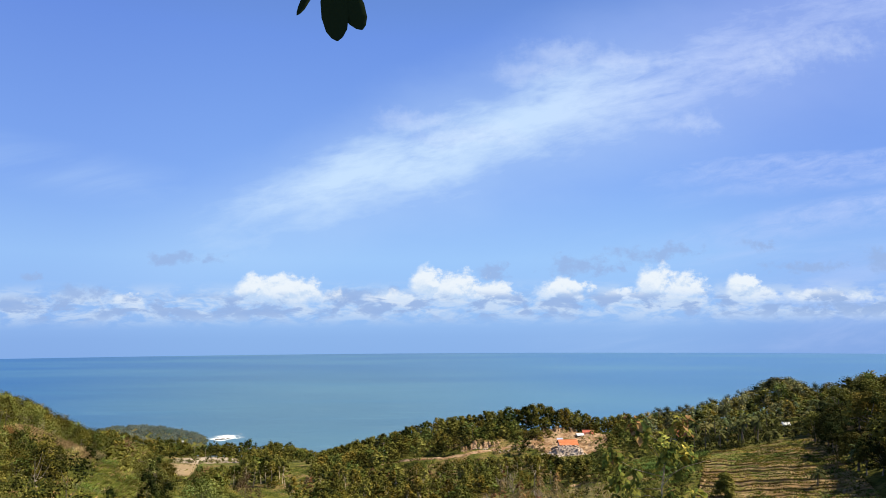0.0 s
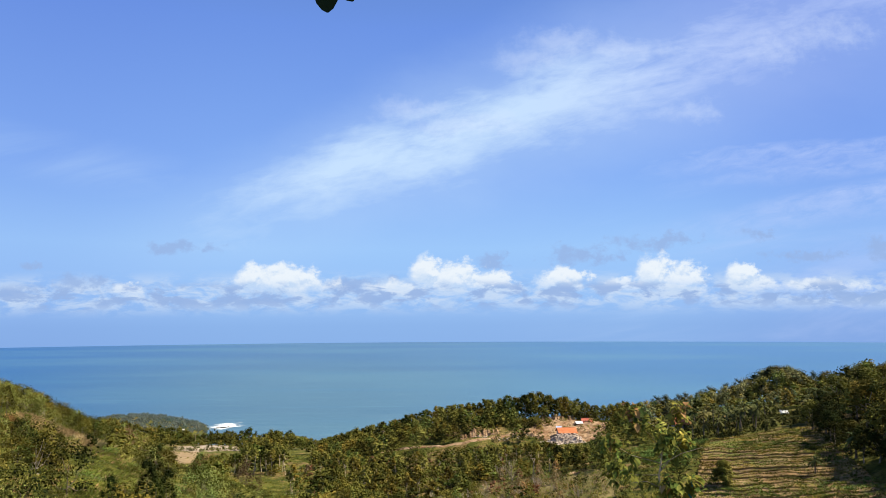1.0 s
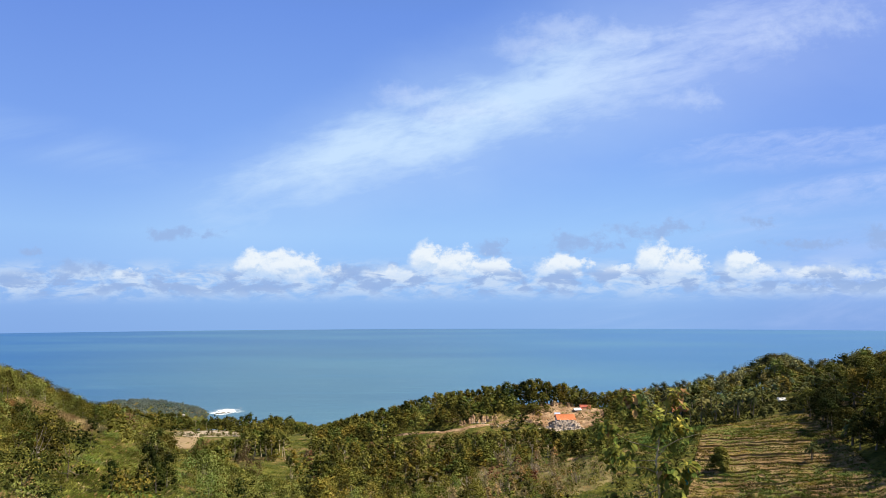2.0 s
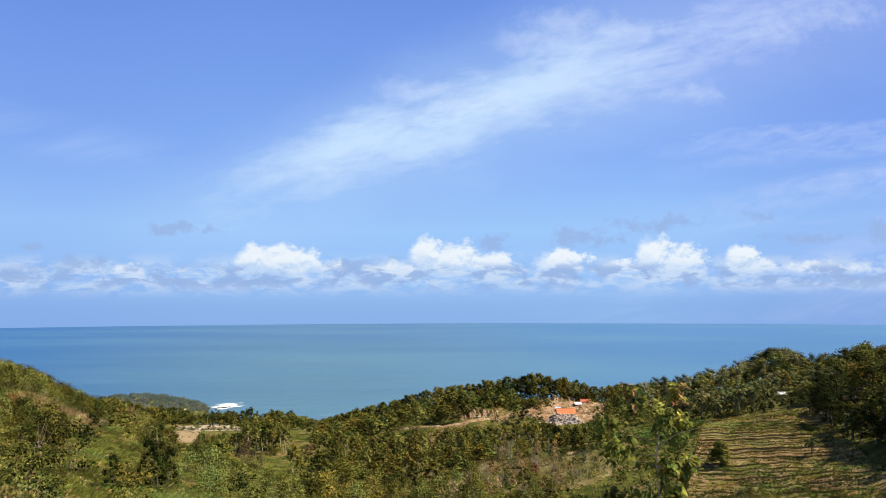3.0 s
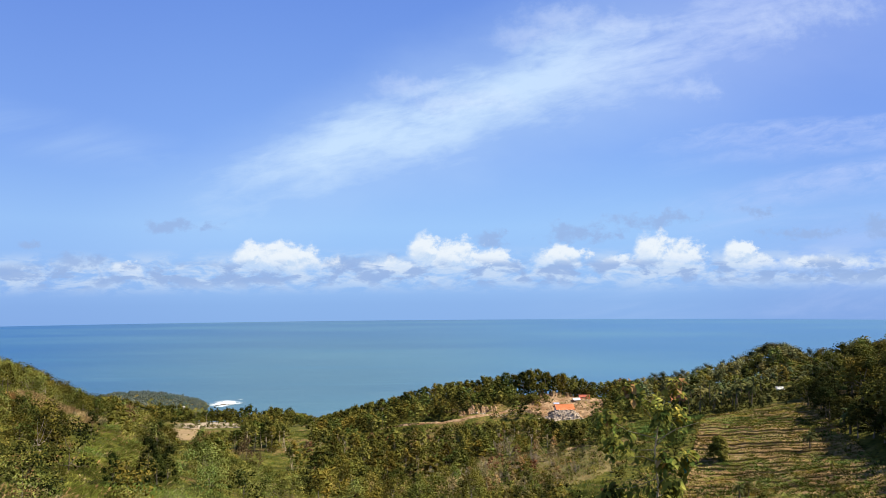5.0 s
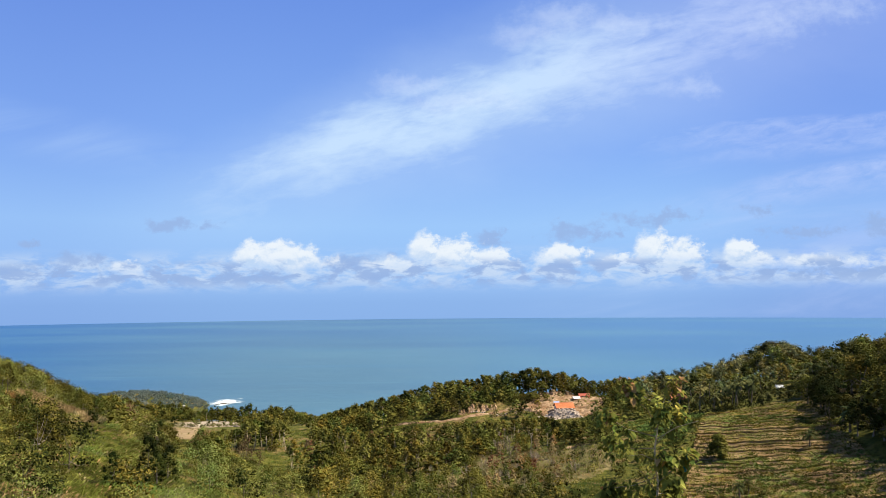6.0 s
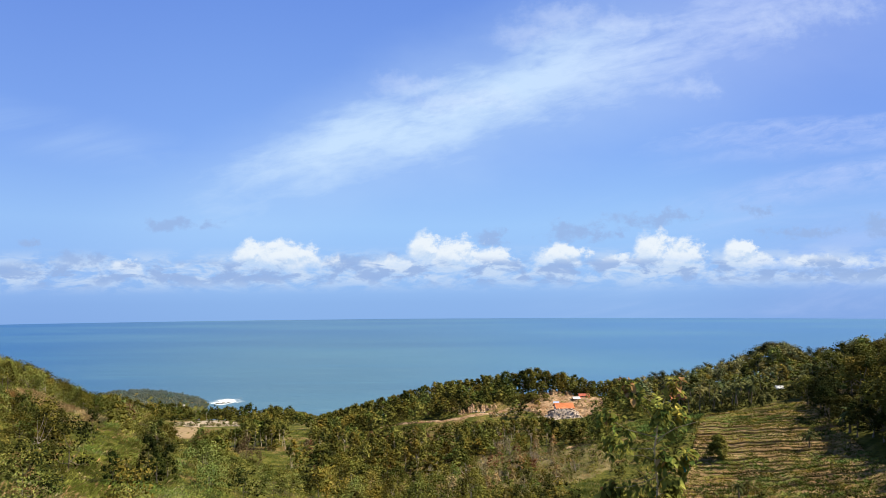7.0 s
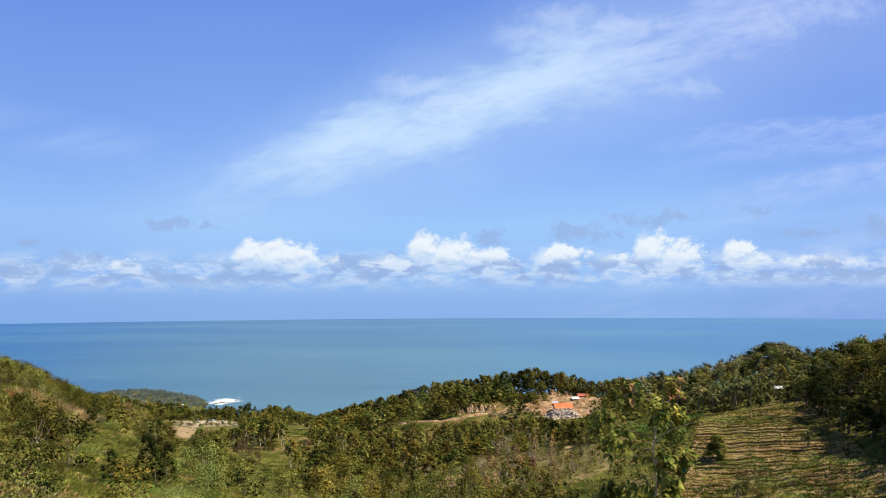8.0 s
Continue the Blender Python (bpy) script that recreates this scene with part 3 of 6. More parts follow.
def tuft(blades, height, spread, width, gen=rng):
    """A tuft of grass blades as slim quads."""
    a, r = gen.uniform(0, 6.28, blades), gen.uniform(0, spread, blades)
    foot = np.stack([r * np.cos(a), r * np.sin(a), np.zeros(blades)], 1)
    h = height * gen.uniform(0.5, 1.15, blades)
    tip = foot + np.stack([np.cos(a) * h * 0.45, np.sin(a) * h * 0.45, h], 1) + gen.normal(size=(blades, 3)) * 0.08 * height
    side = np.stack([-np.sin(a + gen.uniform(-1, 1, blades)), np.cos(a), np.zeros(blades)], 1) * width
    mid = foot * 0.45 + tip * 0.55 + np.array([0, 0, 0.12 * height])
    return np.stack([foot, mid - side, tip, mid + side], 1)


def scatter(count, box, keep, lo, hi, gen=rng):
    """Random spots in box (x0, x1, y0, y1) where keep(x, y) holds, with a scale from lo to hi."""
    x, y = gen.uniform(box[0], box[1], count), gen.uniform(box[2], box[3], count)
    ok = keep(x, y)
    return list(zip(x[ok], y[ok], gen.uniform(lo, hi, int(ok.sum()))))


def inside(x, y, corners):
    """Whether points lie in a polygon."""
    x, y = np.asarray(x), np.asarray(y)
    res = np.zeros(np.shape(x), bool)
    for (x0, y0), (x1, y1) in zip(corners, corners[1:] + corners[:1]):
        hit = (y0 > y) != (y1 > y)
        res ^= hit & (x < (x1 - x0) * (y - y0) / (y1 - y0 + 1e-12) + x0)
    return res


def near_line(x, y, line, wide):
    """Whether points lie within wide of a polyline."""
    x, y = np.asarray(x), np.asarray(y)
    best = np.full(np.shape(x), 1e9)
    for (x0, y0), (x1, y1) in zip(line, line[1:]):
        dx, dy = x1 - x0, y1 - y0
        k = np.clip(((x - x0) * dx + (y - y0) * dy) / (dx * dx + dy * dy), 0, 1)
        best = np.minimum(best, np.hypot(x - x0 - k * dx, y - y0 - k * dy))
    return best < wide


# ---- plan ----
SKYLINE = (  # sight line from the crest over the tree tops: across, and fall, per metre ahead
    [-0.645, -0.603, -0.566, -0.520, -0.479, -0.446, -0.397, -0.356, -0.299, -0.233, -0.184, -0.152, -0.111, -0.070, -0.004, 0.078, 0.139, 0.176, 0.209, 0.282, 0.340, 0.389, 0.448, 0.485, 0.521, 0.572, 0.645],
    [-0.0728, -0.0836, -0.1017, -0.1247, -0.1322, -0.1398, -0.1456, -0.1531, -0.1486, -0.1506, -0.1630, -0.1543, -0.1417, -0.1290, -0.1148, -0.1016, -0.0938, -0.1021, -0.1121, -0.1109, -0.1031, -0.0913, -0.0753, -0.0625, -0.0758, -0.0598, -0.0463])
VALLEY_LINE = ([-0.520, -0.446, -0.408, -0.387, -0.361, -0.354, -0.294, -0.290, -0.217], [-0.1263, -0.1388, -0.1712, -0.1954, -0.1964, -0.1804, -0.1775, -0.1639, -0.1684])
ROAD_LINE = ([-0.119, -0.078, 0.028, 0.093, 0.134, 0.183, 0.216], [-0.1850, -0.1805, -0.1715, -0.1695, -0.1660, -0.1692, -0.1589])


def canopy(x, y):
    """How high a plant at x, y may reach and leave what lies behind it in sight."""
    u, fall = x / y, None
    fall = float(np.interp(u, *SKYLINE))
    if -0.46 < u < -0.22 and 60 < y < 376:
        fall = min(fall, float(np.interp(u, *VALLEY_LINE)))
    if -0.32 < u < -0.175 and 70 < y < 179:
        fall = min(fall, float(np.interp(u, [-0.32, -0.30, -0.27, -0.24, -0.175], [-0.212, -0.216, -0.226, -0.236, -0.234])))
    if -0.119 < u < 0.216 and y < 232:
        fall = min(fall, float(np.interp(u, *ROAD_LINE)))
    if 0.460 < u < 0.510 and y < 228:
        fall = min(fall, -0.1335)
    return 120 + fall * y - float(ground_z(x, y))


def height_of(kinds):
    return float(np.mean([k[1][..., 2].max() for k in kinds])) * 0.97


def trimmed(spots, tall, least=0.35, fill=None):
    """Spots with sizes cut to the canopy; tall is the plant's height at size 1. fill: sizes grown up to it instead."""
    out = []
    for x, y, s in spots:
        top = canopy(x, y) / tall
        s = top * rng.uniform(*fill) if fill else min(s, top * 0.98)
        if s > least:
            out.append((x, y, s))
    return out


FIELD = [(37, 112), (66, 96), (95, 186), (76, 200)]
CROP_PATCH = [(49, 147), (66, 180), (75, 201), (68, 208), (57, 214), (46, 186), (46, 164)]
DRY_SLOPE = [(8, 186), (26, 184), (39, 166), (35, 142), (23, 131), (11, 128), (3, 150)]
GREEN_DELL = [(20, 121), (25, 131), (32, 135), (35, 122), (30, 113), (22, 114)]
SOIL_SCARS = [[(39.5, 206), (43, 206.5), (43.5, 211), (40, 212)], [(29, 170), (33, 171), (33.5, 175), (30, 176)]]
YARD = [(25, 242), (33, 232), (47, 230), (54, 236), (58, 251), (45, 257), (28, 256)]
CUTTING = [(24, 252), (46, 250), (50, 259), (30, 261)]
ROAD = [(-22, 240), (-8, 235), (6, 233), (16, 237), (27, 242), (40, 241)]
CLEARING = [(-147, 378), (-116, 396), (-131, 437), (-150, 452), (-162, 420)]
BARE_PATCH = [(-90, 246), (-104, 292), (-134, 376), (-146, 372), (-110, 282), (-95, 250)]
MEADOW = [(-66, 178), (-42, 178), (-34, 196), (-46, 206), (-70, 198)]

UPPER_MEADOW = [(-49, 208), (-41, 206), (-50, 258), (-61, 262)]


def open_land(x, y):
    return (inside(x, y, FIELD) | inside(x, y, CROP_PATCH) | inside(x, y, YARD) | near_line(x, y, ROAD, 2.2)
            | inside(x, y, CLEARING) | inside(x, y, BARE_PATCH) | inside(x, y, MEADOW) | inside(x, y, UPPER_MEADOW))


# ---- the land and the sea ----
def build_land():
    def steps(fine_lo, fine_hi, step, lo, hi):
        mid = np.arange(fine_lo, fine_hi + step, step)
        out_hi, out_lo, s = [], [], step
        v = mid[-1]
        while v < hi:
            s *= 1.25
            v += s
            out_hi.append(v)
        v, s = mid[0], step
        while v > lo:
            s *= 1.25
            v -= s
            out_lo.append(v)
        return np.concatenate([out_lo[::-1], mid, out_hi])

    xs, ys = steps(-140, 170, 2.0, -1500, 1500), steps(-10, 300, 2.0, -1200, 1050)
    xs = np.unique(np.concatenate([xs, np.arange(-500, -225, 14.0)]))
    ys = np.unique(np.concatenate([ys, np.arange(650, 961, 14.0)]))
    gx, gy = np.meshgrid(xs, ys)
    gz = ground_z(gx, gy)
    in_field = inside(gx, gy, FIELD)
    gz = np.where(in_field, gz - 0.9, gz)
    verts = np.stack([gx, gy, gz], -1).reshape(-1, 3)
    w = len(xs)
    i = (np.arange(len(ys) - 1)[:, None] * w + np.arange(w - 1)[None, :]).ravel()
    tagged(shape("ground", raw_mesh("ground", verts, np.stack([i, i + 1, i + w + 1, i + w], 1), True), GROUND),
           "green and straw-coloured grassy hillside dropping to the sea", "hillside", kind="structure")


def build_sea():
    rings, around = [100, 300, 500, 650, 800, 1000, 1300, 1700, 2300, 3200, 4100, 4900], 96
    verts, faces = [], []
    for r in rings:
        for k in range(around):
            a = 2 * math.pi * k / around
            verts.append((r * math.sin(a), r * math.cos(a), 0.0))
    for j in range(len(rings) - 1):
        for k in range(around):
            k2 = (k + 1) % around
            faces.append((j * around + k, (j + 1) * around + k, (j + 1) * around + k2, j * around + k2))
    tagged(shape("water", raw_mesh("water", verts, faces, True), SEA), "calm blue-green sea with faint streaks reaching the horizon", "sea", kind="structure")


def drape(name, line, half, material, label, category, lift=0.12, gen=rng):
    """A worn ribbon of ground along a line, with ragged edges."""
    pts = []
    for (x0, y0), (x1, y1) in zip(line, line[1:]):
        count = max(2, int(math.hypot(x1 - x0, y1 - y0) / 1.0))
        pts += [(x0 + (x1 - x0) * k / count, y0 + (y1 - y0) * k / count) for k in range(count)]
    pts.append(line[-1])
    rows, cols = len(pts), 7
    verts, faces = [], []
    for i, (x, y) in enumerate(pts):
        a, b = pts[max(0, i - 1)], pts[min(rows - 1, i + 1)]
        d = Vector((b[0] - a[0], b[1] - a[1])).normalized()
        wl, wr = half * gen.uniform(0.75, 1.2), half * gen.uniform(0.75, 1.2)
        for c in range(cols):
            k = -1 + 2 * c / (cols - 1)
            s = k * (wl if k < 0 else wr)
            px, py = x - d.y * s, y + d.x * s
            edge = -0.25 if c in (0, cols - 1) else lift + gen.uniform(0, 0.1)
            verts.append((px, py, float(ground_z(px, py)) + edge))
    for i in range(rows - 1):
        for c in range(cols - 1):
            a = i * cols + c
            faces.append((a, a + 1, a + cols + 1, a + cols))
    return tagged(shape(name, raw_mesh(name, verts, faces, True), material), label, category, kind="structure")


def patch(name, corners, material, label, category, lift=0.15, bump=0.2, step=1.0, gen=rng, tilt=0.0):
    """A draped sheet over a polygon with a ragged outline and rough relief."""
    xs = np.arange(min(c[0] for c in corners) - 1, max(c[0] for c in corners) + 1, step)
    ys = np.arange(min(c[1] for c in corners) - 1, max(c[1] for c in corners) + 1, step)
    gx, gy = np.meshgrid(xs, ys)
    jx, jy = gx + gen.uniform(-0.4, 0.4, gx.shape) * step, gy + gen.uniform(-0.4, 0.4, gx.shape) * step
    inn = inside(jx, jy, corners)
    gz = ground_z(jx, jy) + np.where(inn, lift + tilt * (gy - ys[0]) + gen.uniform(0, bump, gx.shape), -0.3)
    verts = np.stack([jx, jy, gz], -1).reshape(-1, 3)
    w = len(xs)
    i = (np.arange(len(ys) - 1)[:, None] * w + np.arange(w - 1)[None, :]).ravel()
    f = np.stack([i, i + 1, i + w + 1, i + w], 1)
    keep = inn.ravel()[f].sum(1) >= 1
    return tagged(shape(name, raw_mesh(name, verts, f[keep], True), material), label, category, kind="structure")


build_land()
build_sea()
drape("dirt_road", ROAD, 1.1, EARTH, "pale unpaved dirt road cut along the wooded hillside", "road")
patch("building_yard", YARD, EARTH, "freshly levelled bare orange earth yard round the houses", "bare ground", 0.2, 0.7, 0.7)
patch("clearing", CLEARING, SAND, "pale sandy clearing with bare dry soil among trees", "clearing", 0.2, 0.15, 1.5)
patch("bare_patch", BARE_PATCH, DRY_EARTH, "patch of bare brown earth on the valley side", "bare ground", 0.2, 0.15, 1.5)
patch("meadow", UPPER_MEADOW, GROUND, "rough grassy slope between the trees", "meadow", 0.1, 0.2, 1.5)
patch("meadow", MEADOW, GROUND, "small rough green meadow between the trees", "meadow", 0.1, 0.2, 1.5)

patch("dry_slope", DRY_SLOPE, HAY_GROUND, "rough hillside of dry straw-coloured grass", "hillside", 0.12, 0.25, 1.5)
for scar in SOIL_SCARS:
    patch("soil_scar", scar, EARTH, "small scar of bare reddish earth on the hillside", "bare ground", 0.3, 0.25, 0.8)


# ---- woods ----
KIND_TALL = [tree_kind(9.5, 2.6, 3.0, 26, 28, 0.20, lobe=1.2, stem=0.016) for _ in range(4)]  # bare stems under spreading crowns
KIND_STEM = [tree_kind(9.5, 4.4, 2.4, 15, 28, 0.19, lobe=1.05, stem=0.013, limbs=7) for _ in range(2)]
KIND_ROUND = [tree_kind(8.0, 1.6, 3.4, 30, 42, 0.18, lobe=1.3, dense=0.46) for _ in range(4)]
KIND_FARTHER = [tree_kind(8.0, 1.6, 3.4, 26, 30, 0.21, lobe=1.25, dense=0.5) for _ in range(4)]
KIND_SMALL = [tree_kind(4.2, 0.4, 1.8, 18, 54, 0.094, lobe=0.70, dense=0.26, stem=0.018) for _ in range(5)]
KIND_DENSE = [tree_kind(4.2, 0.15, 1.7, 26, 62, 0.085, lobe=0.62, dense=0.5, stem=0.018) for _ in range(2)]
KIND_SHRUB = [tree_kind(2.6, 0.0, 1.35, 17, 46, 0.068, lobe=0.54, dense=0.2, stem=0.015) for _ in range(5)]
KIND_BIG = tree_kind(14.0, 3.0, 9.5, 110, 66, 0.22, lobe=1.9)
FAR_ROUND = [tree_kind(8.0, 1.0, 3.4, 14, 22, 0.24, lobe=1.4, tri=True, dense=0.56) for _ in range(6)]
FAR_SMALL = [tree_kind(4.2, 0.4, 1.8, 9, 20, 0.16, lobe=0.8, tri=True, dense=0.54) for _ in range(6)]
FAR_SHRUB = [tree_kind(2.6, 0.1, 1.4, 8, 18, 0.12, lobe=0.62, tri=True, dense=0.45) for _ in range(5)]
FAR_TINY = [tree_kind(4.2, 0.2, 3.2, 6, 8, 0.36, lobe=1.3, tri=True) for _ in range(4)]
KIND_BUSH = [tree_kind(1.5, 0.05, 1.1, 5, 12, 0.10, lobe=0.48, tri=True, dense=0.55) for _ in range(3)]
NEAR_SHRUB = [tree_kind(2.6, 0.1, 1.4, 10, 30, 0.085, lobe=0.58, tri=True, dense=0) for _ in range(5)]
NEAR_WEED = [tree_kind(1.5, 0.05, 1.1, 6, 18, 0.075, lobe=0.42, tri=True, dense=0) for _ in range(4)]


# trees along the crest of the middle ridge
crest_spots = []
for i in range(84):
    x = -46 + 124 * i / 83 + rng.uniform(-0.8, 0.8)
    y = 265 + 0.0022 * (x - 20) ** 2 + rng.uniform(-5, 4)
    crest_spots.append((x, y, 1.0))
crest_spots = trimmed(crest_spots, height_of(KIND_TALL), 0.4, (0.84, 1.03))
for k in range(4):
    proto = make_tree("ridge_tree", KIND_TALL[k], LEAF_OLIVE if k != 2 else LEAF_WOOD, BARK, "slender tree with bare trunk and green crown on the ridge", group="trees along the ridge")
    plant(proto, crest_spots[k::4])

row_spots = trimmed([(-72 + 23 * i / 21 + rng.uniform(-0.8, 0.8), 207 + rng.uniform(0, 14) + 0.25 * (i % 3), 1.0) for i in range(22)], height_of(KIND_TALL), 0.3, (0.8, 1.0))
proto = make_tree("row_tree", KIND_STEM[0], LEAF_WOOD, BARK_PALE, "slim pale-stemmed tree in the row behind the meadow", group="trees behind the meadow")
plant(proto, row_spots)

# the far wooded slope on the other side: one great round tree, smaller ones beside it
big = make_tree("great_tree", KIND_BIG, LEAF_FAR_HAZE, BARK, "very large round-crowned tree rising over the far woods")
plant(big, [(x, y, s, 1.45 * s) for x, y, s in trimmed([(146, 302, 1.0)], height_of([KIND_BIG]), 0.3, (1.05, 1.05))])
back_spots = []
for i in range(60):
    x = 72 + 120 * i / 59 + rng.uniform(-1, 1)
    back_spots.append((x, 292 + rng.uniform(-8, 10), 1.0))
crown_spots = []
for across in (0.297, 0.317, 0.336, 0.345, 0.366, 0.381, 0.407, 0.424, 0.503, 0.512, 0.53):
    x, y = across * 318, 318 + rng.uniform(-6, 6)
    s = (canopy(x, y) + rng.uniform(0.6, 1.8)) / height_of(KIND_FARTHER)
    crown_spots.append((x, y, s, rng.uniform(0.95, 1.3)))
lone = make_tree("hilltop_tree", KIND_FARTHER[0], LEAF_HAZE, BARK, "single round tree rising from the far hilltop", group="trees on the far hilltop")
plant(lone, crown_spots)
back_spots = trimmed(back_spots, height_of(KIND_FARTHER), 0.4, (0.72, 1.0))
for k in range(4):
    proto = make_tree("woodland_tree", KIND_FARTHER[k], LEAF_FAR_HAZE if k % 2 else LEAF_OLIVE, BARK, "dense green broadleaf tree on the far wooded slope", group="trees of the far slope")
    plant(proto, back_spots[k::4])

# tall dark trees on the near spur beside the terraces
spur_spots = []
for i in range(15):
    y = 122 + 56 * i / 14
    spur_spots.append((float(np.interp(y, [122, 145, 175], [78, 81, 93])) + rng.uniform(0, 2.5), y, rng.uniform(0.8, 1.15)))
for i in range(40):
    y = rng.uniform(118, 195)
    spur_spots.append((float(np.interp(y, [122, 145, 175], [80, 84, 95])) + rng.uniform(2, 42), y, rng.uniform(1.1, 1.7)))
spur_spots = trimmed(spur_spots, height_of(KIND_ROUND))
# front row in near-black leaves: its deep shade is in the colour
edge_tree = make_tree("edge_tree", KIND_ROUND[0], LEAF_DARK, BARK, "tree at the terrace edge, deep shade put into its dark leaves", group="dark trees at the terrace edge")
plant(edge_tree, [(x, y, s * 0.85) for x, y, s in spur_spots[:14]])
# unseen trees added beyond the right of the view to shadow the terraces
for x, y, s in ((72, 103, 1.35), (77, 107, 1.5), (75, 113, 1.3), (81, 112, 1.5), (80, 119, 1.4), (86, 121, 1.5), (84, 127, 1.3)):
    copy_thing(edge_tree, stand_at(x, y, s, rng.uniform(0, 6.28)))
spur_spots = spur_spots[14:]
# olive leaves on every other kind stand in for sunlit crowns
for k in range(4):
    proto = make_tree("shade_tree", KIND_ROUND[(k + 1) % 4], LEAF_OLIVE if k % 2 else LEAF_WOOD, BARK, "tall dense dark green tree shading the terrace edge", group="trees beside the terraces")
    plant(proto, spur_spots[k::4])


# coconut palms between the terraces and the woods
def palm_kind(height, fronds, length, gen=rng):
    wood, lean = Solid(), gen.uniform(-0.12, 0.12, 2) * height
    top = Vector((lean[0], lean[1], height - length * 0.35))
    wood.tube([(0, 0, -0.4), (0, 0, 0.2), (lean[0] * 0.3, lean[1] * 0.3, height * 0.4), top], [0.24, 0.19, 0.14, 0.11], 7)
    blades = []
    for i in range(fronds):
        a, up = 2 * math.pi * i / fronds * 1.618 + gen.uniform(-0.2, 0.2), gen.uniform(-0.25, 1.5)
        way = Vector((math.cos(a), math.sin(a), 0))
        side = Vector((-math.sin(a), math.cos(a), 0))
        spine = [top + way * (length * k * (1 - 0.15 * up)) + Vector((0, 0, length * (up * k - 0.75 * k * k * (1 + 0.3 * up)))) for k in np.linspace(0, 1, 11)]
        for j in range(1, 11):
            p, k = spine[j], j / 10
            along = (spine[j] - spine[j - 1]).normalized()
            reach = length * 0.21 * math.sin(math.pi * min(1, 0.15 + 0.8 * k)) + 0.05
            for sgn in (-1, 1):
                tip = p + side * sgn * reach + along * reach * 0.6 + Vector((0, 0, -reach * gen.uniform(0.25, 0.6)))
                blades.append([p - along * 0.16, p.lerp(tip, 0.5) + Vector((0, 0, 0.05)) - along * 0.17, tip, p + along * 0.16])
    return wood, np.array(blades, np.float32)


palm_spots = [(x, y, s) for x, y, s in zip(
    np.concatenate([np.linspace(76, 112, 24), np.linspace(84, 122, 20)]) + rng.uniform(-1, 1, 44),
    np.concatenate([np.linspace(214, 196, 24), np.linspace(232, 208, 20)]) + rng.uniform(-4, 4, 44), rng.uniform(0.75, 1.2, 44))]
palm_spots = trimmed(palm_spots, 6.5)
for k in range(3):
    wood, blades = palm_kind((6.2, 7.0, 5.4)[k], 13, 2.6)
    palm = tagged(new("coconut_palm"), "coconut palm with drooping feathery fronds at the terrace edge", "palm", "palms above the terraces")
    shape("trunk", wood.mesh("trunk", True), BARK, palm)
    shape("fronds", quads_mesh("fronds", blades), LEAF_PALM, palm)
    plant(palm, palm_spots[k::3])

# woods too dense to count
def leafage(kinds):
    return [k[1] for k in kinds]


def clumped(x, y):
    """Where the larger trees gather."""
    return np.sin(x * 0.23 + 1.3 * np.sin(y * 0.09)) + np.sin(y * 0.17 + 0.9 * np.sin(x * 0.12) + 1.0) + 0.6 * np.sin(x * 0.07 - y * 0.05)


def on_middle_slope(x, y):
    return ~open_land(x, y) & ~inside(x, y, DRY_SLOPE) & (y > 146 + 0.9 * np.maximum(x - 12, 0)) & ((x < 40) | (y > 205))


tall = trimmed(scatter(1150, (-62, 66, 140, 262), lambda x, y: on_middle_slope(x, y) & (clumped(x, y) > -0.5), 0.42, 0.92), 8.0, 0.25)
low = trimmed(scatter(1250, (-62, 66, 140, 262), lambda x, y: on_middle_slope(x, y) & (clumped(x, y) < 0.6), 0.3, 0.85), 4.2, 0.2)
for k, (leaf_mat, words) in enumerate(((LEAF_WOOD, "dense green trees covering the middle slope"), (LEAF_OLIVE, "olive green trees on the middle slope"), (LEAF_DARK, "dark green trees on the middle slope"), (LEAF_SHRUB, "bright green trees on the middle slope"))):
    strew("slope_woods", leafage(FAR_ROUND), [q for i, q in enumerate(tall) if (i % 14 in (0, 1, 3, 7, 10, 12), i % 14 in (2, 5, 8, 9), i % 14 in (4, 13), i % 14 in (6, 11))[k]], leaf_mat, words, "woodland")
strew("slope_scrub", leafage(FAR_SMALL), low[::2], LEAF_WOOD, "dark green young growth on the middle slope", "scrub")
strew("slope_scrub", leafage(FAR_SMALL), low[1::2], LEAF_OLIVE, "olive young growth on the middle slope", "scrub")
bank = trimmed(scatter(520, (-46, 66, 236, 264), lambda x, y: ~open_land(x, y) & ~inside(x, y, CUTTING) & (y > 238 + 0.0 * x) & ~((x > 0) & (x < 27) & (y < 248)), 0.6, 1.35), 4.2)
strew("ridge_slope_woods", leafage(FAR_SMALL), bank[::2], LEAF_OLIVE, "olive green trees on the slope under the ridge", "woodland")
strew("ridge_slope_woods", leafage(FAR_SMALL), bank[1::2], LEAF_WOOD, "dark green trees on the slope under the ridge", "woodland")
crest_fill = trimmed(scatter(260, (-46, 72, 255, 268), lambda x, y: ~open_land(x, y) & ((x < 29) | (x > 41)), 0.5, 1.0), 4.2, 0.3)
strew("crest_undergrowth", leafage(FAR_SMALL), crest_fill, LEAF_WOOD, "dark green undergrowth beneath the trees of the ridge", "undergrowth")
verge = trimmed(scatter(320, (-34, 46, 200, 236), lambda x, y: ~open_land(x, y), 0.4, 1.2), 2.6, 0.12)
strew("verge_scrub", leafage(FAR_SHRUB), verge, LEAF_WOOD, "green scrub below the dirt road", "scrub")
valley = trimmed(scatter(680, (-250, -36, 205, 475), lambda x, y: ~open_land(x, y) & (x > -0.53 * y) & (x < -0.10 * y), 0.55, 1.1), 8.0, 0.25)
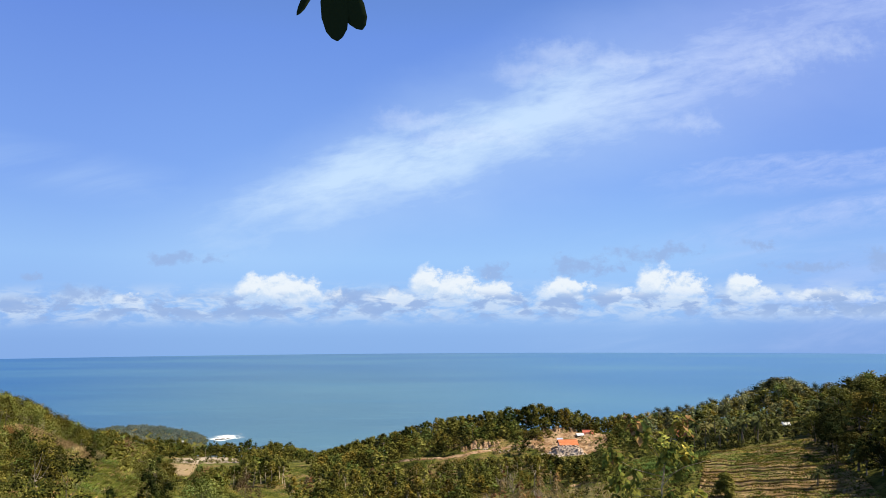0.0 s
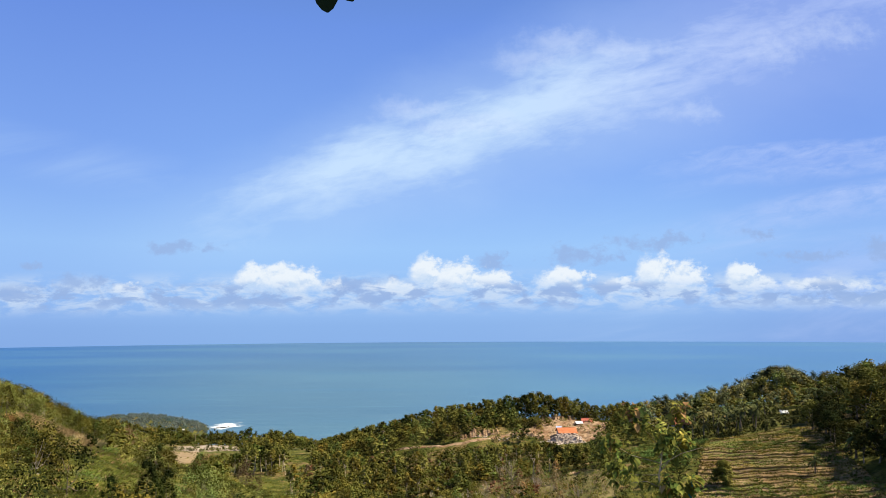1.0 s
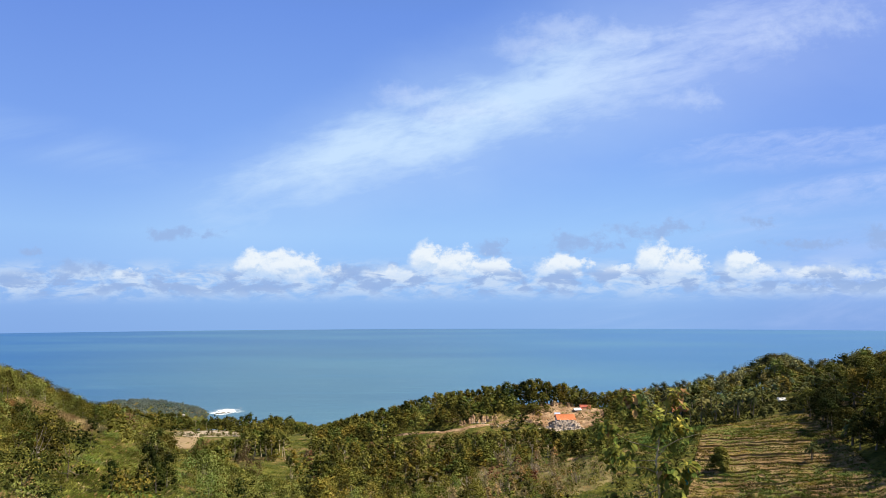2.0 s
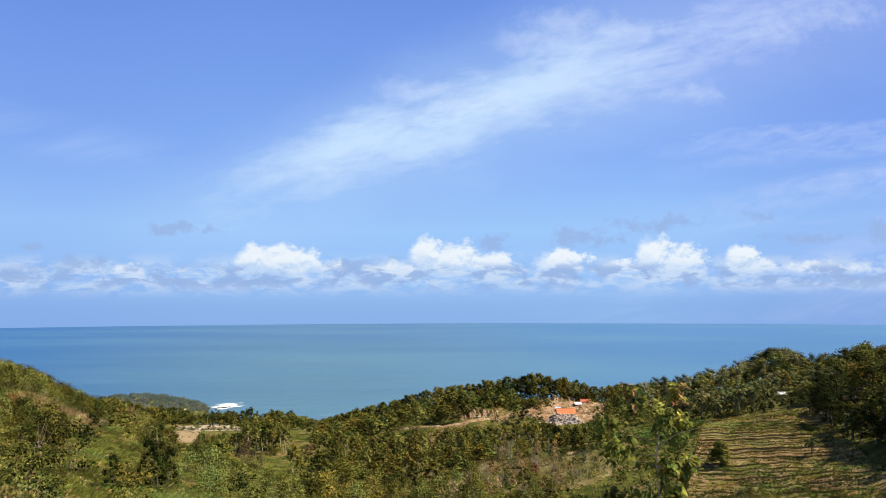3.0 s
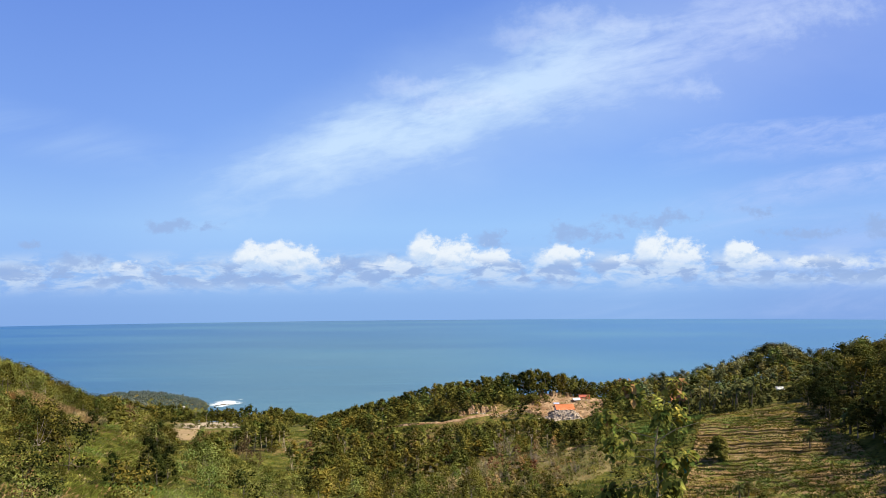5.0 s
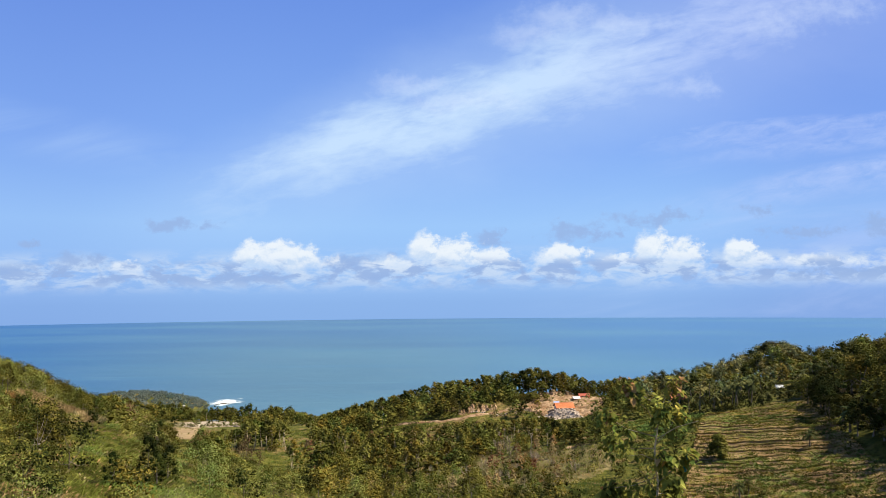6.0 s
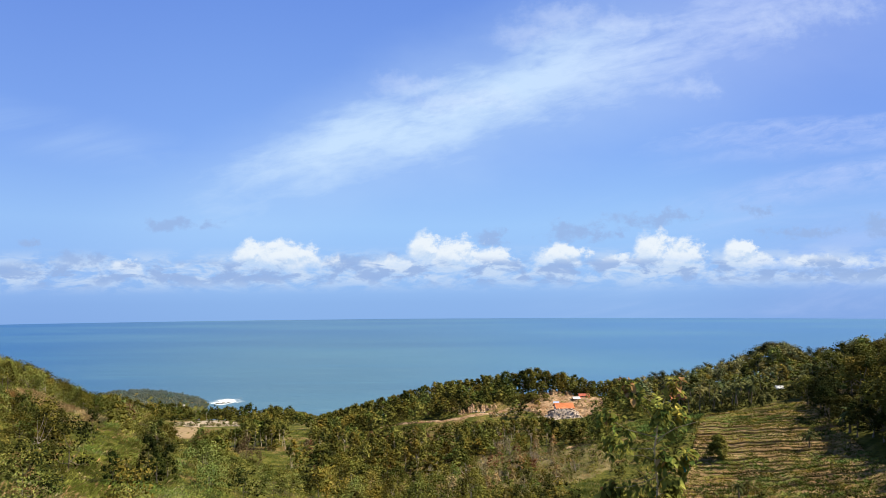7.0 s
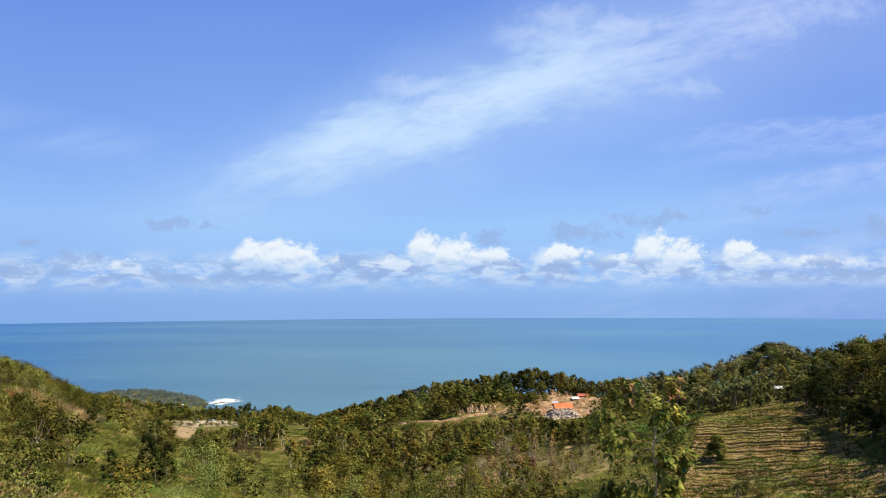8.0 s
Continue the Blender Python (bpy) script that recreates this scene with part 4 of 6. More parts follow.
hedge = trimmed(scatter(150, (-225, -95, 448, 480), lambda x, y: ~open_land(x, y), 0.7, 1.2), 7.2, 0.25, (0.82, 1.08))
low_hedge = scatter(420, (-225, -95, 440, 482), lambda x, y: ~open_land(x, y), 0.9, 1.7)
strew("shore_scrub", leafage(KIND_BUSH), [(x, y, s * 2.2) for x, y, s in low_hedge], LEAF_WOOD, "dark scrub under the shore trees", "scrub")
strew("shore_hedge", leafage(FAR_ROUND), hedge, LEAF_WOOD, "dark belt of trees above the shore", "woodland")
strew("valley_woods", leafage(FAR_ROUND), valley[::2], LEAF_WOOD, "thick green woods filling the valley towards the shore", "woodland")
strew("valley_woods", leafage(FAR_ROUND), valley[1::2], LEAF_OLIVE, "olive green woods filling the valley towards the shore", "woodland")
dip = trimmed(scatter(330, (-110, -40, 112, 205), lambda x, y: ~open_land(x, y) & (x < -0.26 * y), 0.6, 1.5), 4.2, 0.3)
strew("dip_woods", leafage(FAR_SMALL), dip, LEAF_OLIVE, "olive trees in the dip behind the near slope", "woodland")
shore = trimmed(scatter(150, (-100, 0, 300, 460), lambda x, y: ~open_land(x, y), 0.7, 1.1), 8.0)
strew("shore_woods", leafage(FAR_ROUND), shore, LEAF_OLIVE, "green woods on the slope behind the ridge", "woodland")
behind = trimmed(scatter(420, (66, 200, 206, 300), lambda x, y: ~open_land(x, y) & ((y > 236) | (x > 112)) & ~((abs(x - 116) < 9) & (abs(y - 234) < 9)) & ~((abs(x - 79) < 4) & (y < 240)), 0.6, 1.15), 8.0)
strew("far_slope_woods", leafage(FAR_ROUND), behind[1::4], LEAF_FAR_HAZE, "woods on the far slope, paled by haze put into the leaf colour", "woodland")
strew("far_slope_woods", leafage(FAR_ROUND), behind[::2], LEAF_OLIVE, "olive green woods on the far slope", "woodland")
strew("far_slope_woods", leafage(FAR_ROUND), behind[3::4], LEAF_FAR_HAZE, "far slope woods in leaves paled for haze", "woodland")
fringe = trimmed(scatter(430, (66, 112, 194, 240), lambda x, y: ~open_land(x, y) & (y > 201 - 0.55 * (x - 76)), 0.35, 0.75), 4.2, 0.2)
fringe += scatter(150, (100, 122, 214, 227.5), lambda x, y: (x > 0.455 * y), 0.28, 0.44)
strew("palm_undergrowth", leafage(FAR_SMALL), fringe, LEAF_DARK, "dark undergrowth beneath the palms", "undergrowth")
# weeds in dark leaves, painting the shade under the edge trees
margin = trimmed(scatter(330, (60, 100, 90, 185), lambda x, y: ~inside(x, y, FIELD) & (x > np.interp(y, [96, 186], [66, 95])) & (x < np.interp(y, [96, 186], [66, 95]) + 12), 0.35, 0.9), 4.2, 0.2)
strew("field_margin", leafage(FAR_SMALL), margin, LEAF_DARK, "weedy undergrowth along the terrace edge, shade put into its dark colour", "undergrowth")
# the spur's shade is painted as dark leaf colour
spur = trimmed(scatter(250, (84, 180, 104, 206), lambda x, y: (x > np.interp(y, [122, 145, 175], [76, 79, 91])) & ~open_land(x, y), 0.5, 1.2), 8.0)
strew("spur_woods", leafage(FAR_ROUND), spur, LEAF_DARK, "woods on the near spur with shade put into their dark leaves", "woodland")
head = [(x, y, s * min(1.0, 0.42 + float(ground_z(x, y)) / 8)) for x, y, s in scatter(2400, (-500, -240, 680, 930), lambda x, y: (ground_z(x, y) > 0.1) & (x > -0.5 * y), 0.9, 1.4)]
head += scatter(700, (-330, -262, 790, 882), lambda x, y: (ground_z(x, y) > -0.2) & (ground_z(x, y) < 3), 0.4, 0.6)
strew("headland_woods", leafage(FAR_TINY), head, LEAF_HAZE, "low woods covering the distant headland", "woodland")
scrub = trimmed(scatter(900, (0, 76, 84, 235), lambda x, y: ~open_land(x, y) & ~inside(x, y, GREEN_DELL) & (~inside(x, y, DRY_SLOPE) | (np.sin(x * 0.9) * np.sin(y * 0.6) > 0.45)) & (y < 165 + 0.9 * np.maximum(x - 12, 0)) & (x < 62), 0.35, 1.25), 2.6, 0.2)
strew("valley_scrub", leafage(FAR_SHRUB), scrub[::2], LEAF_SHRUB, "scattered green scrub on the rough valley side", "scrub")
strew("valley_scrub", leafage(FAR_SHRUB), scrub[1::2], LEAF_OLIVE, "scattered olive scrub on the rough valley side", "scrub")
dell = trimmed(scatter(560, (-62, 20, 80, 160), lambda x, y: ~open_land(x, y) & (x > -58 + 0.15 * y), 0.5, 1.6), 2.6, 0.2)
strew("valley_thicket", leafage(FAR_SHRUB), dell[::2], LEAF_WOOD, "mixed green thicket in the valley bottom", "scrub")
strew("valley_thicket", leafage(FAR_SHRUB), dell[1::2], LEAF_OLIVE, "olive green thicket in the valley bottom", "scrub")


# ---- the grassy slope close by ----
GLADE = [(-23.5, 48), (-26.5, 57), (-31, 66), (-36, 75), (-46, 90)]
DARK_BAND = [(-48, 78), (-38, 72), (-34.5, 67), (-32.5, 57), (-39, 58), (-47, 70)]


def grassy(x, y):
    """Where only grass grows on the near slope: the glade, the foot, and the dry patches."""
    foot = (y < 57) & (np.sin(x * 1.1 + 0.5) * np.sin(y * 0.9) < 0.05)
    dry = near_line(x, y, [(-52.6, 89), (-46.5, 78.6)], 2.3) | near_line(x, y, [(-48.8, 88.4), (-43.5, 79)], 2.2)
    return near_line(x, y, GLADE, 3.3) | foot | dry | near_line(x, y, [(-25, 58), (-22, 50)], 2.2)


shrub_spots = trimmed(scatter(980, (-92, -14, 36, 128), lambda x, y: (x < -8 - 0.12 * y) & ~grassy(x, y), 0.45, 1.35), 2.6, 0.2)
for k in range(5):
    proto = make_tree("shrub", KIND_SHRUB[k], (LEAF_SHRUB, LEAF_WOOD, LEAF_DARK, LEAF_OLIVE, LEAF_SHRUB)[k], BARK, "leafy green shrub on the grassy slope", "shrub", "shrubs on the grassy slope")
    plant(proto, [(x, y, min(1.35 * s, max(s, 0.95 * canopy(x, y) / 2.6))) for x, y, s in shrub_spots[k:190:5]])
strew("slope_shrubs", leafage(NEAR_SHRUB), shrub_spots[190:], LEAF_SHRUB, "low green shrubs covering the near slope", "scrub")
crest_trees = trimmed(scatter(110, (-100, -46, 80, 124), lambda x, y: (x < -0.50 * y) & ~near_line(x, y, GLADE, 4.0) & ~grassy(x, y), 0.7, 1.2), 4.2, 0.25)
for k in range(3):
    proto = make_tree("slope_tree", KIND_SMALL[k], (LEAF_OLIVE, LEAF_SHRUB, LEAF_OLIVE)[k], BARK, "small green tree on the crest of the near slope", group="trees on the near slope")
    plant(proto, crest_trees[k::3])
brow_trees = trimmed([(u * y, y, 1.0) for u, y in zip(np.linspace(-0.67, -0.50, 24) + rng.uniform(-0.004, 0.004, 24), 104 + rng.uniform(-8, 10, 24))], 4.2, 0.3, (1.0, 1.1))
proto = make_tree("slope_tree", KIND_SMALL[4], LEAF_WOOD, BARK, "dark green tree standing on the brow of the near slope", group="trees on the near slope")
plant(proto, [(x, y, min(s, 1.5)) for x, y, s in brow_trees])
grove = trimmed(scatter(150, (-75, -24, 70, 170), lambda x, y: (x > -0.52 * y) & (x < -0.33 * y) & ~near_line(x, y, GLADE, 5.0), 0.6, 1.35), 4.2, 0.3)
for k in range(2):
    proto = make_tree("grove_tree", KIND_SMALL[3 + k], (LEAF_OLIVE, LEAF_BROWN)[k], BARK, ("dark olive tree in the grove below the slope", "brownish withering tree in the grove below the slope")[k], group="grove below the slope")
    plant(proto, [q for i, q in enumerate(grove) if (i % 4 == 0) == (k == 1)])
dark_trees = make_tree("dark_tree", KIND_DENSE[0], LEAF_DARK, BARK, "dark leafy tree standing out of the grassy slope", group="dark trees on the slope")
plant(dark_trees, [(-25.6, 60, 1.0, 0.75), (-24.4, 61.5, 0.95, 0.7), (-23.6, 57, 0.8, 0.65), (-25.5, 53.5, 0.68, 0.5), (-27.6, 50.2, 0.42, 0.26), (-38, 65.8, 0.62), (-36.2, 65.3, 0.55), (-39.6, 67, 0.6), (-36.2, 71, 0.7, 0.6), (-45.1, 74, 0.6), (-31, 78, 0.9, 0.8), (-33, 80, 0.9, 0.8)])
band_spots = scatter(60, (-48, -32, 56, 78), lambda x, y: inside(x, y, DARK_BAND), 0.36, 0.66)[:16]
band_tree = make_tree("bushy_tree", KIND_DENSE[1], LEAF_WOOD, BARK, "dense green bushy tree on the near slope", group="bushy trees on the near slope")
plant(band_tree, band_spots)
withered = make_tree("withered_shrub", KIND_SHRUB[2], LEAF_BROWN, BARK, "reddish brown withered shrub on the grassy slope", "shrub")
plant(withered, [(-31.4, 51.2, 0.5), (-30.2, 50, 0.52), (-29, 48.8, 0.45), (-27.3, 46.8, 0.42), (-32.3, 52, 0.4), (-27.6, 97, 2.3, 0.9), (-28.8, 99, 1.9, 0.8), (-26.4, 98.5, 1.7, 0.7)])
weeds = scatter(1400, (-80, -6, 34, 112), lambda x, y: (x < -8 - 0.10 * y) & ~near_line(x, y, GLADE, 3.0) & (~grassy(x, y) | (np.sin(x * 2.1) * np.sin(y * 1.7) > 0.35)), 0.25, 0.75)
strew("slope_weeds", leafage(NEAR_WEED), weeds[::2], LEAF_SHRUB, "low green weeds among the grass of the near slope", "weeds")
strew("slope_weeds", leafage(NEAR_WEED), weeds[1::2], LEAF_OLIVE, "low olive weeds among the grass of the near slope", "weeds")
tufts = [tuft(10, 0.45, 0.4, 0.03) * np.array([1.25, 1.25, 0.8]) for _ in range(6)]
grass_spots = scatter(5000, (-80, -6, 34, 110), lambda x, y: x < -6, 0.5, 1.3)
strew("slope_grass", tufts, grass_spots, GRASS, "long yellow-green grass on the near slope", "grass")
straw_spots = scatter(2200, (-80, -6, 34, 110), lambda x, y: (x < -6) & (np.sin(x * 0.35) * np.sin(y * 0.22) > 0.2) & ~near_line(x, y, GLADE, 3.0), 0.5, 1.3)
russet = scatter(5200, (-58, -38, 80, 94), lambda x, y: near_line(x, y, [(-52.3, 88.5), (-51, 85)], 2.3) | near_line(x, y, [(-48.5, 88), (-47.5, 85)], 2.0) | near_line(x, y, [(-44, 86), (-42, 82)], 1.2), 0.9, 1.7)
strew("russet_grass", tufts, russet, DRY_GRASS, "patches of orange-brown dry grass on the near slope", "grass")
sward = [q * np.array([1.5, 1.5, 0.6]) for q in tufts]
glade_spots = scatter(4400, (-50, -20, 46, 94), lambda x, y: near_line(x, y, GLADE, 3.2), 0.7, 1.5)
glade_spots += scatter(2600, (-36, -14, 37, 58), lambda x, y: (x < -6) & (np.sin(x * 0.8) * np.sin(y * 0.7 + 1) > -0.3), 0.5, 1.2)
strew("glade_straw", sward, glade_spots[::6], STRAW, "dry stalks among the glade grass", "grass")
strew("foot_straw", sward, scatter(700, (-34, -22, 38, 47), lambda x, y: np.sin(x * 0.7 + 1) * np.sin(y * 0.6) > 0.1, 0.5, 1.1), DRY_GRASS, "orange dry grass at the foot of the slope", "grass")
strew("glade_grass", sward, glade_spots, GRASS, "bright yellow-green grass in the open glade", "grass")
strew("slope_straw", tufts, straw_spots, STRAW, "dry straw-coloured grass on the near slope", "grass")
meadow_spots = scatter(1900, (-72, -30, 170, 264), lambda x, y: inside(x, y, MEADOW) | inside(x, y, UPPER_MEADOW), 1.0, 2.0)
strew("meadow_grass", tufts, meadow_spots, GRASS, "rough green grass in the valley meadow", "grass")
valley_weeds = scatter(2200, (-20, 76, 84, 235), lambda x, y: ~inside(x, y, GREEN_DELL) & (~inside(x, y, DRY_SLOPE) | (np.sin(x * 0.5) * np.sin(y * 0.4 + 1) > -0.2)) & (y < 168 + 0.9 * np.maximum(x - 12, 0)) & (x < 64) & ~inside(x, y, FIELD), 0.3, 0.95)
strew("valley_weeds", leafage(KIND_BUSH), valley_weeds[::2], LEAF_OLIVE, "low olive weeds on the rough valley side", "weeds")
strew("valley_weeds", leafage(KIND_BUSH), valley_weeds[1::2], LEAF_SHRUB, "low green weeds on the rough valley side", "weeds")


def scrubby_low(x, y):
    return ~open_land(x, y) & (np.sin(x * 0.5 + 2) * np.sin(y * 0.4) > 0.1)


dry_tree = make_tree("dry_tree", tree_kind(4.2, 0.8, 1.3, 13, 34, 0.11), STRAW, BARK_PALE, "pale dried-up tree with straw-coloured foliage", group="dried-up trees on the slope")
plant(dry_tree, [(1.5, 127, 1.2), (3, 129, 1.1), (-1, 126, 1.0), (0.5, 131, 1.1), (-8, 128, 0.9), (-14, 132, 0.9), (-21, 127, 0.8), (8, 132, 1.0), (10, 136, 0.9), (13, 141, 1.0), (-5, 136, 0.9), (15, 190, 0.9), (17, 191, 0.85), (-14, 150, 0.8), (-27, 160, 0.8), (6, 143, 0.7), (19, 165, 0.7)] + scatter(30, (3, 30, 128, 186), lambda x, y: inside(x, y, DRY_SLOPE), 0.5, 1.0) + scatter(16, (-30, 6, 126, 160), scrubby_low, 0.5, 0.9))
stem_spots = trimmed(scatter(80, (-50, 30, 150, 226), on_middle_slope, 0.6, 0.95), height_of(KIND_TALL), 0.3)
stemmed = make_tree("pale_stemmed_tree", KIND_STEM[1], LEAF_OLIVE, BARK_PALE, "thin pale-stemmed tree among the slope woods", group="pale-stemmed trees of the slope")
plant(stemmed, stem_spots)
valley_trees = trimmed(scatter(46, (-48, 8, 92, 150), lambda x, y: x > -0.34 * y, 0.9, 1.7), 4.2, 0.4)
for k in range(2):
    proto = make_tree("valley_tree", KIND_SMALL[k], (LEAF_SHRUB, LEAF_OLIVE)[k], BARK, "leafy green tree in the valley bottom", group="trees in the valley bottom")
    plant(proto, valley_trees[k::2])


def scrubby(x, y):
    """Rough ground that shrubs may stand on, clear of soil scars and the green dell."""
    ok = ~open_land(x, y) & ~inside(x, y, GREEN_DELL) & ~near_line(x, y, [(41.5, 209), (39.6, 199)], 2.6) & ~near_line(x, y, [(31, 173), (29.4, 164)], 2.4)
    return ok


near_scrub = scatter(95, (6, 44, 100, 150), scrubby, 0.35, 0.9)
strew("near_scrub", leafage(FAR_SHRUB), near_scrub, LEAF_OLIVE, "olive green scrub below the teak", "scrub")
dark_scrub = [(13.9, 128.5, 0.8), (12.2, 126, 0.7), (22, 131, 0.6), (21.7, 137, 0.6), (22.5, 146, 0.8), (37, 160, 1.1), (39, 162, 1.0), (41, 122, 0.8), (43, 133, 0.8)]
strew("dark_scrub", leafage(FAR_SHRUB), dark_scrub, LEAF_DARK, "dark bushes scattered on the dry slope", "scrub")
bank_scrub = trimmed(scatter(230, (41, 70, 194, 236), lambda x, y: ~open_land(x, y) & (x > 0.205 * y), 0.3, 0.85), 2.6, 0.2)
strew("bank_scrub", leafage(FAR_SHRUB), bank_scrub, LEAF_OLIVE, "olive scrub between the green plot and the houses", "scrub")
slope_bushes = scatter(300, (2, 42, 126, 188), lambda x, y: inside(x, y, DRY_SLOPE), 0.25, 0.75)
strew("dry_slope_bushes", leafage(FAR_SHRUB), slope_bushes[::2], LEAF_SHRUB, "low bright bushes on the dry slope", "scrub")
strew("dry_slope_bushes", leafage(FAR_SHRUB), slope_bushes[1::2], LEAF_WOOD, "low dark bushes on the dry slope", "scrub")
hay_tufts = [tuft(9, 0.8, 0.7, 0.05) for _ in range(6)]
hay = scatter(3400, (2, 42, 126, 208), lambda x, y: inside(x, y, DRY_SLOPE), 0.5, 1.2)
strew("dry_slope_grass", hay_tufts, hay[1::3] + hay[2::3], STRAW, "long straw-coloured grass on the dry slope", "grass")
strew("dry_slope_grass", hay_tufts, hay[::3], GRASS, "yellow-green grass on the dry slope", "grass")
dell_spots = scatter(1700, (18, 36, 112, 136), lambda x, y: inside(x, y, GREEN_DELL), 0.4, 0.8)
strew("dell_grass", hay_tufts, dell_spots[::3], GRASS, "yellow-green grass in the dell below the terraces", "grass")
strew("dell_grass", hay_tufts, dell_spots[1::3] + dell_spots[2::3], LEAF_CROP, "lush green grass in the dell below the terraces", "grass")
strew("withered_woods", leafage(FAR_SMALL), trimmed(scatter(150, (-48, 20, 150, 222), lambda x, y: ~open_land(x, y) & (np.sin(x * 0.4) * np.sin(y * 0.25) > 0.1), 0.5, 1.0), 4.2, 0.2), LEAF_BROWN, "brownish half-withered trees among the slope woods", "woodland")
rim = [(-152 + 40 * k + rng.uniform(-1, 1), 379 + 22 * k + rng.uniform(-5, 6), rng.uniform(0.3, 1.2)) for k in np.linspace(0, 1, 100)]
rim += [(-161 + 44 * k + rng.uniform(-2, 2), 440 + rng.uniform(-10, 4), rng.uniform(0.5, 1.2)) for k in np.linspace(0, 1, 16)]
strew("clearing_scrub", leafage(FAR_SHRUB), rim, LEAF_WOOD, "dark green bushes along the rim of the sandy clearing", "scrub")
patch_scrub = scatter(260, (-150, -88, 244, 395), lambda x, y: inside(x, y, BARE_PATCH), 0.3, 0.8)
strew("patch_scrub", leafage(KIND_BUSH), patch_scrub, LEAF_OLIVE, "a few low bushes on the bare patch", "scrub")


# ---- terraced field ----
def field_point(s, v):
    """A spot in the field: s across, v up the slope, both 0 to 1."""
    a, b, c, d = (Vector(p) for p in FIELD)
    return a.lerp(b, s).lerp(d.lerp(c, s), v)


def build_terraces(rows=56, cols=44):
    field = tagged(new("terraced_field"), "terraced hillside plot of tan soil with grassy banks", "field", kind="structure")
    edges = []
    wave = [0.5 * math.sin(c * 0.24) + rng.uniform(-0.25, 0.25) for c in range(cols + 1)]
    for r in range(rows):
        verts, faces = [], []
        turn, bow = rng.uniform(0, 6.28), rng.uniform(0.1, 0.35)
        wave2 = [0.6 * w + bow * math.sin(c * 0.22 + turn) + rng.uniform(-0.09, 0.09) for c, w in enumerate(wave)]
        levels = []
        for c in range(cols + 1):
            s = c / cols
            lo, hi = field_point(s, max(0, (r + wave[c]) / rows)), field_point(s, min(1.02, (r + 1.0 + wave2[c] + 0.06) / rows))
            mid = field_point(s, (r + 0.5) / rows)
            z = float(ground_z(mid.x, mid.y)) + 0.15
            near, far = field_point(s, r / rows), field_point(s, (r + 1) / rows)
            dip = 0.31 * (float(ground_z(far.x, far.y)) - float(ground_z(near.x, near.y)))
            levels.append(z)
            verts += [(lo.x, lo.y, z - 0.7), (lo.x - 0.06, lo.y - 0.1, z - dip), (lo.x + (hi.x - lo.x) * 0.3, lo.y + (hi.y - lo.y) * 0.3, z - dip * 0.4 + rng.uniform(-0.05, 0.05)),
                      (lo.x + (hi.x - lo.x) * 0.7, lo.y + (hi.y - lo.y) * 0.7, z + dip * 0.4 + rng.uniform(-0.05, 0.05)), (hi.x, hi.y, z + dip - 0.02)]
            for _ in range(rng.integers(1, 4)):
                edges.append((lo.x + rng.uniform(-0.5, 0.5), lo.y + rng.uniform(-0.22, 0.06), z - dip))
        for c in range(cols):
            for k in range(4):
                a = c * 5 + k
                faces.append((a, a + 5, a + 6, a + 1))
        shape("terrace", raw_mesh("terrace", verts, faces, True), FIELD_SOIL, field)
        wave = wave2
    return edges


field_edges = build_terraces()


def strew_at(name, kinds, spots, material, label, category):
    out = []
    for x, y, z in spots:
        q, s = kinds[rng.integers(len(kinds))] * np.array([1.3, 1.3, 0.7]), rng.uniform(0.6, 1.3)
        out.append(q * s + np.array([x, y, z - 0.05]))
    tagged(shape(name, quads_mesh(name, np.concatenate(out)), material), label, category, kind="stuff")


stubble = [(x, y, float(ground_z(x, y)) + 0.1) for x, y, s in scatter(7000, (36, 98, 94, 202), lambda x, y: inside(x, y, FIELD), 1, 1)]
strew_at("field_stubble", [tuft(8, 0.28, 0.45, 0.035) for _ in range(5)], stubble[::4], STRAW, "dry stubble on the terraces", "grass")
strew_at("field_weeds", [tuft(8, 0.28, 0.45, 0.035) for _ in range(5)], stubble[1::8], GRASS, "thin green weeds on the terraces", "grass")
strew_at("bank_grass", [tuft(10, 0.42, 0.6, 0.06) for _ in range(5)], field_edges[::2], LEAF_SHRUB, "green grass along the terrace banks", "grass")
strew_at("bank_grass", [tuft(10, 0.5, 0.6, 0.07) for _ in range(5)], field_edges[1::2], LEAF_OLIVE, "olive green weeds along the terrace banks", "grass")
crop_spots = []
GREEN_BEDS = [((72, 164), 7, 12), ((54, 110), 17, 14), ((56, 131), 7, 7), ((80, 150), 4, 14), ((88, 184), 6, 3), ((68, 122), 10, 9), ((60, 120), 9, 5)]
for x, y, s in scatter(11500, (36, 98, 94, 202), lambda x, y: inside(x, y, FIELD), 1, 1):
    green = max(1 - ((x - c[0]) / a) ** 2 - ((y - c[1]) / b) ** 2 for c, a, b in GREEN_BEDS)
    if green + 0.5 * math.sin(x * 0.9 + y * 0.5) * math.sin(y * 0.8 - x * 0.3) + rng.uniform(-0.5, 0.3) > 0.25:
        crop_spots.append((x, y, float(ground_z(x, y)) + 0.1))
olive_spots = [(x, y, float(ground_z(x, y)) + 0.1) for x, y, s in scatter(3600, (36, 98, 94, 202), lambda x, y: inside(x, y, FIELD) & (((x - 37) - (y - 112) * 0.44 > 17 + 6 * np.sin(y * 0.2)) | (y < 126 + 5 * np.sin(x * 0.4))) & (np.sin(x * 0.55 + y * 0.2) * np.sin(y * 0.7) > -0.35), 1, 1)]
strew_at("field_growth", [tuft(9, 0.4, 0.6, 0.06) for _ in range(5)], olive_spots, LEAF_SHRUB, "low olive weeds overgrowing the terraces", "weeds")
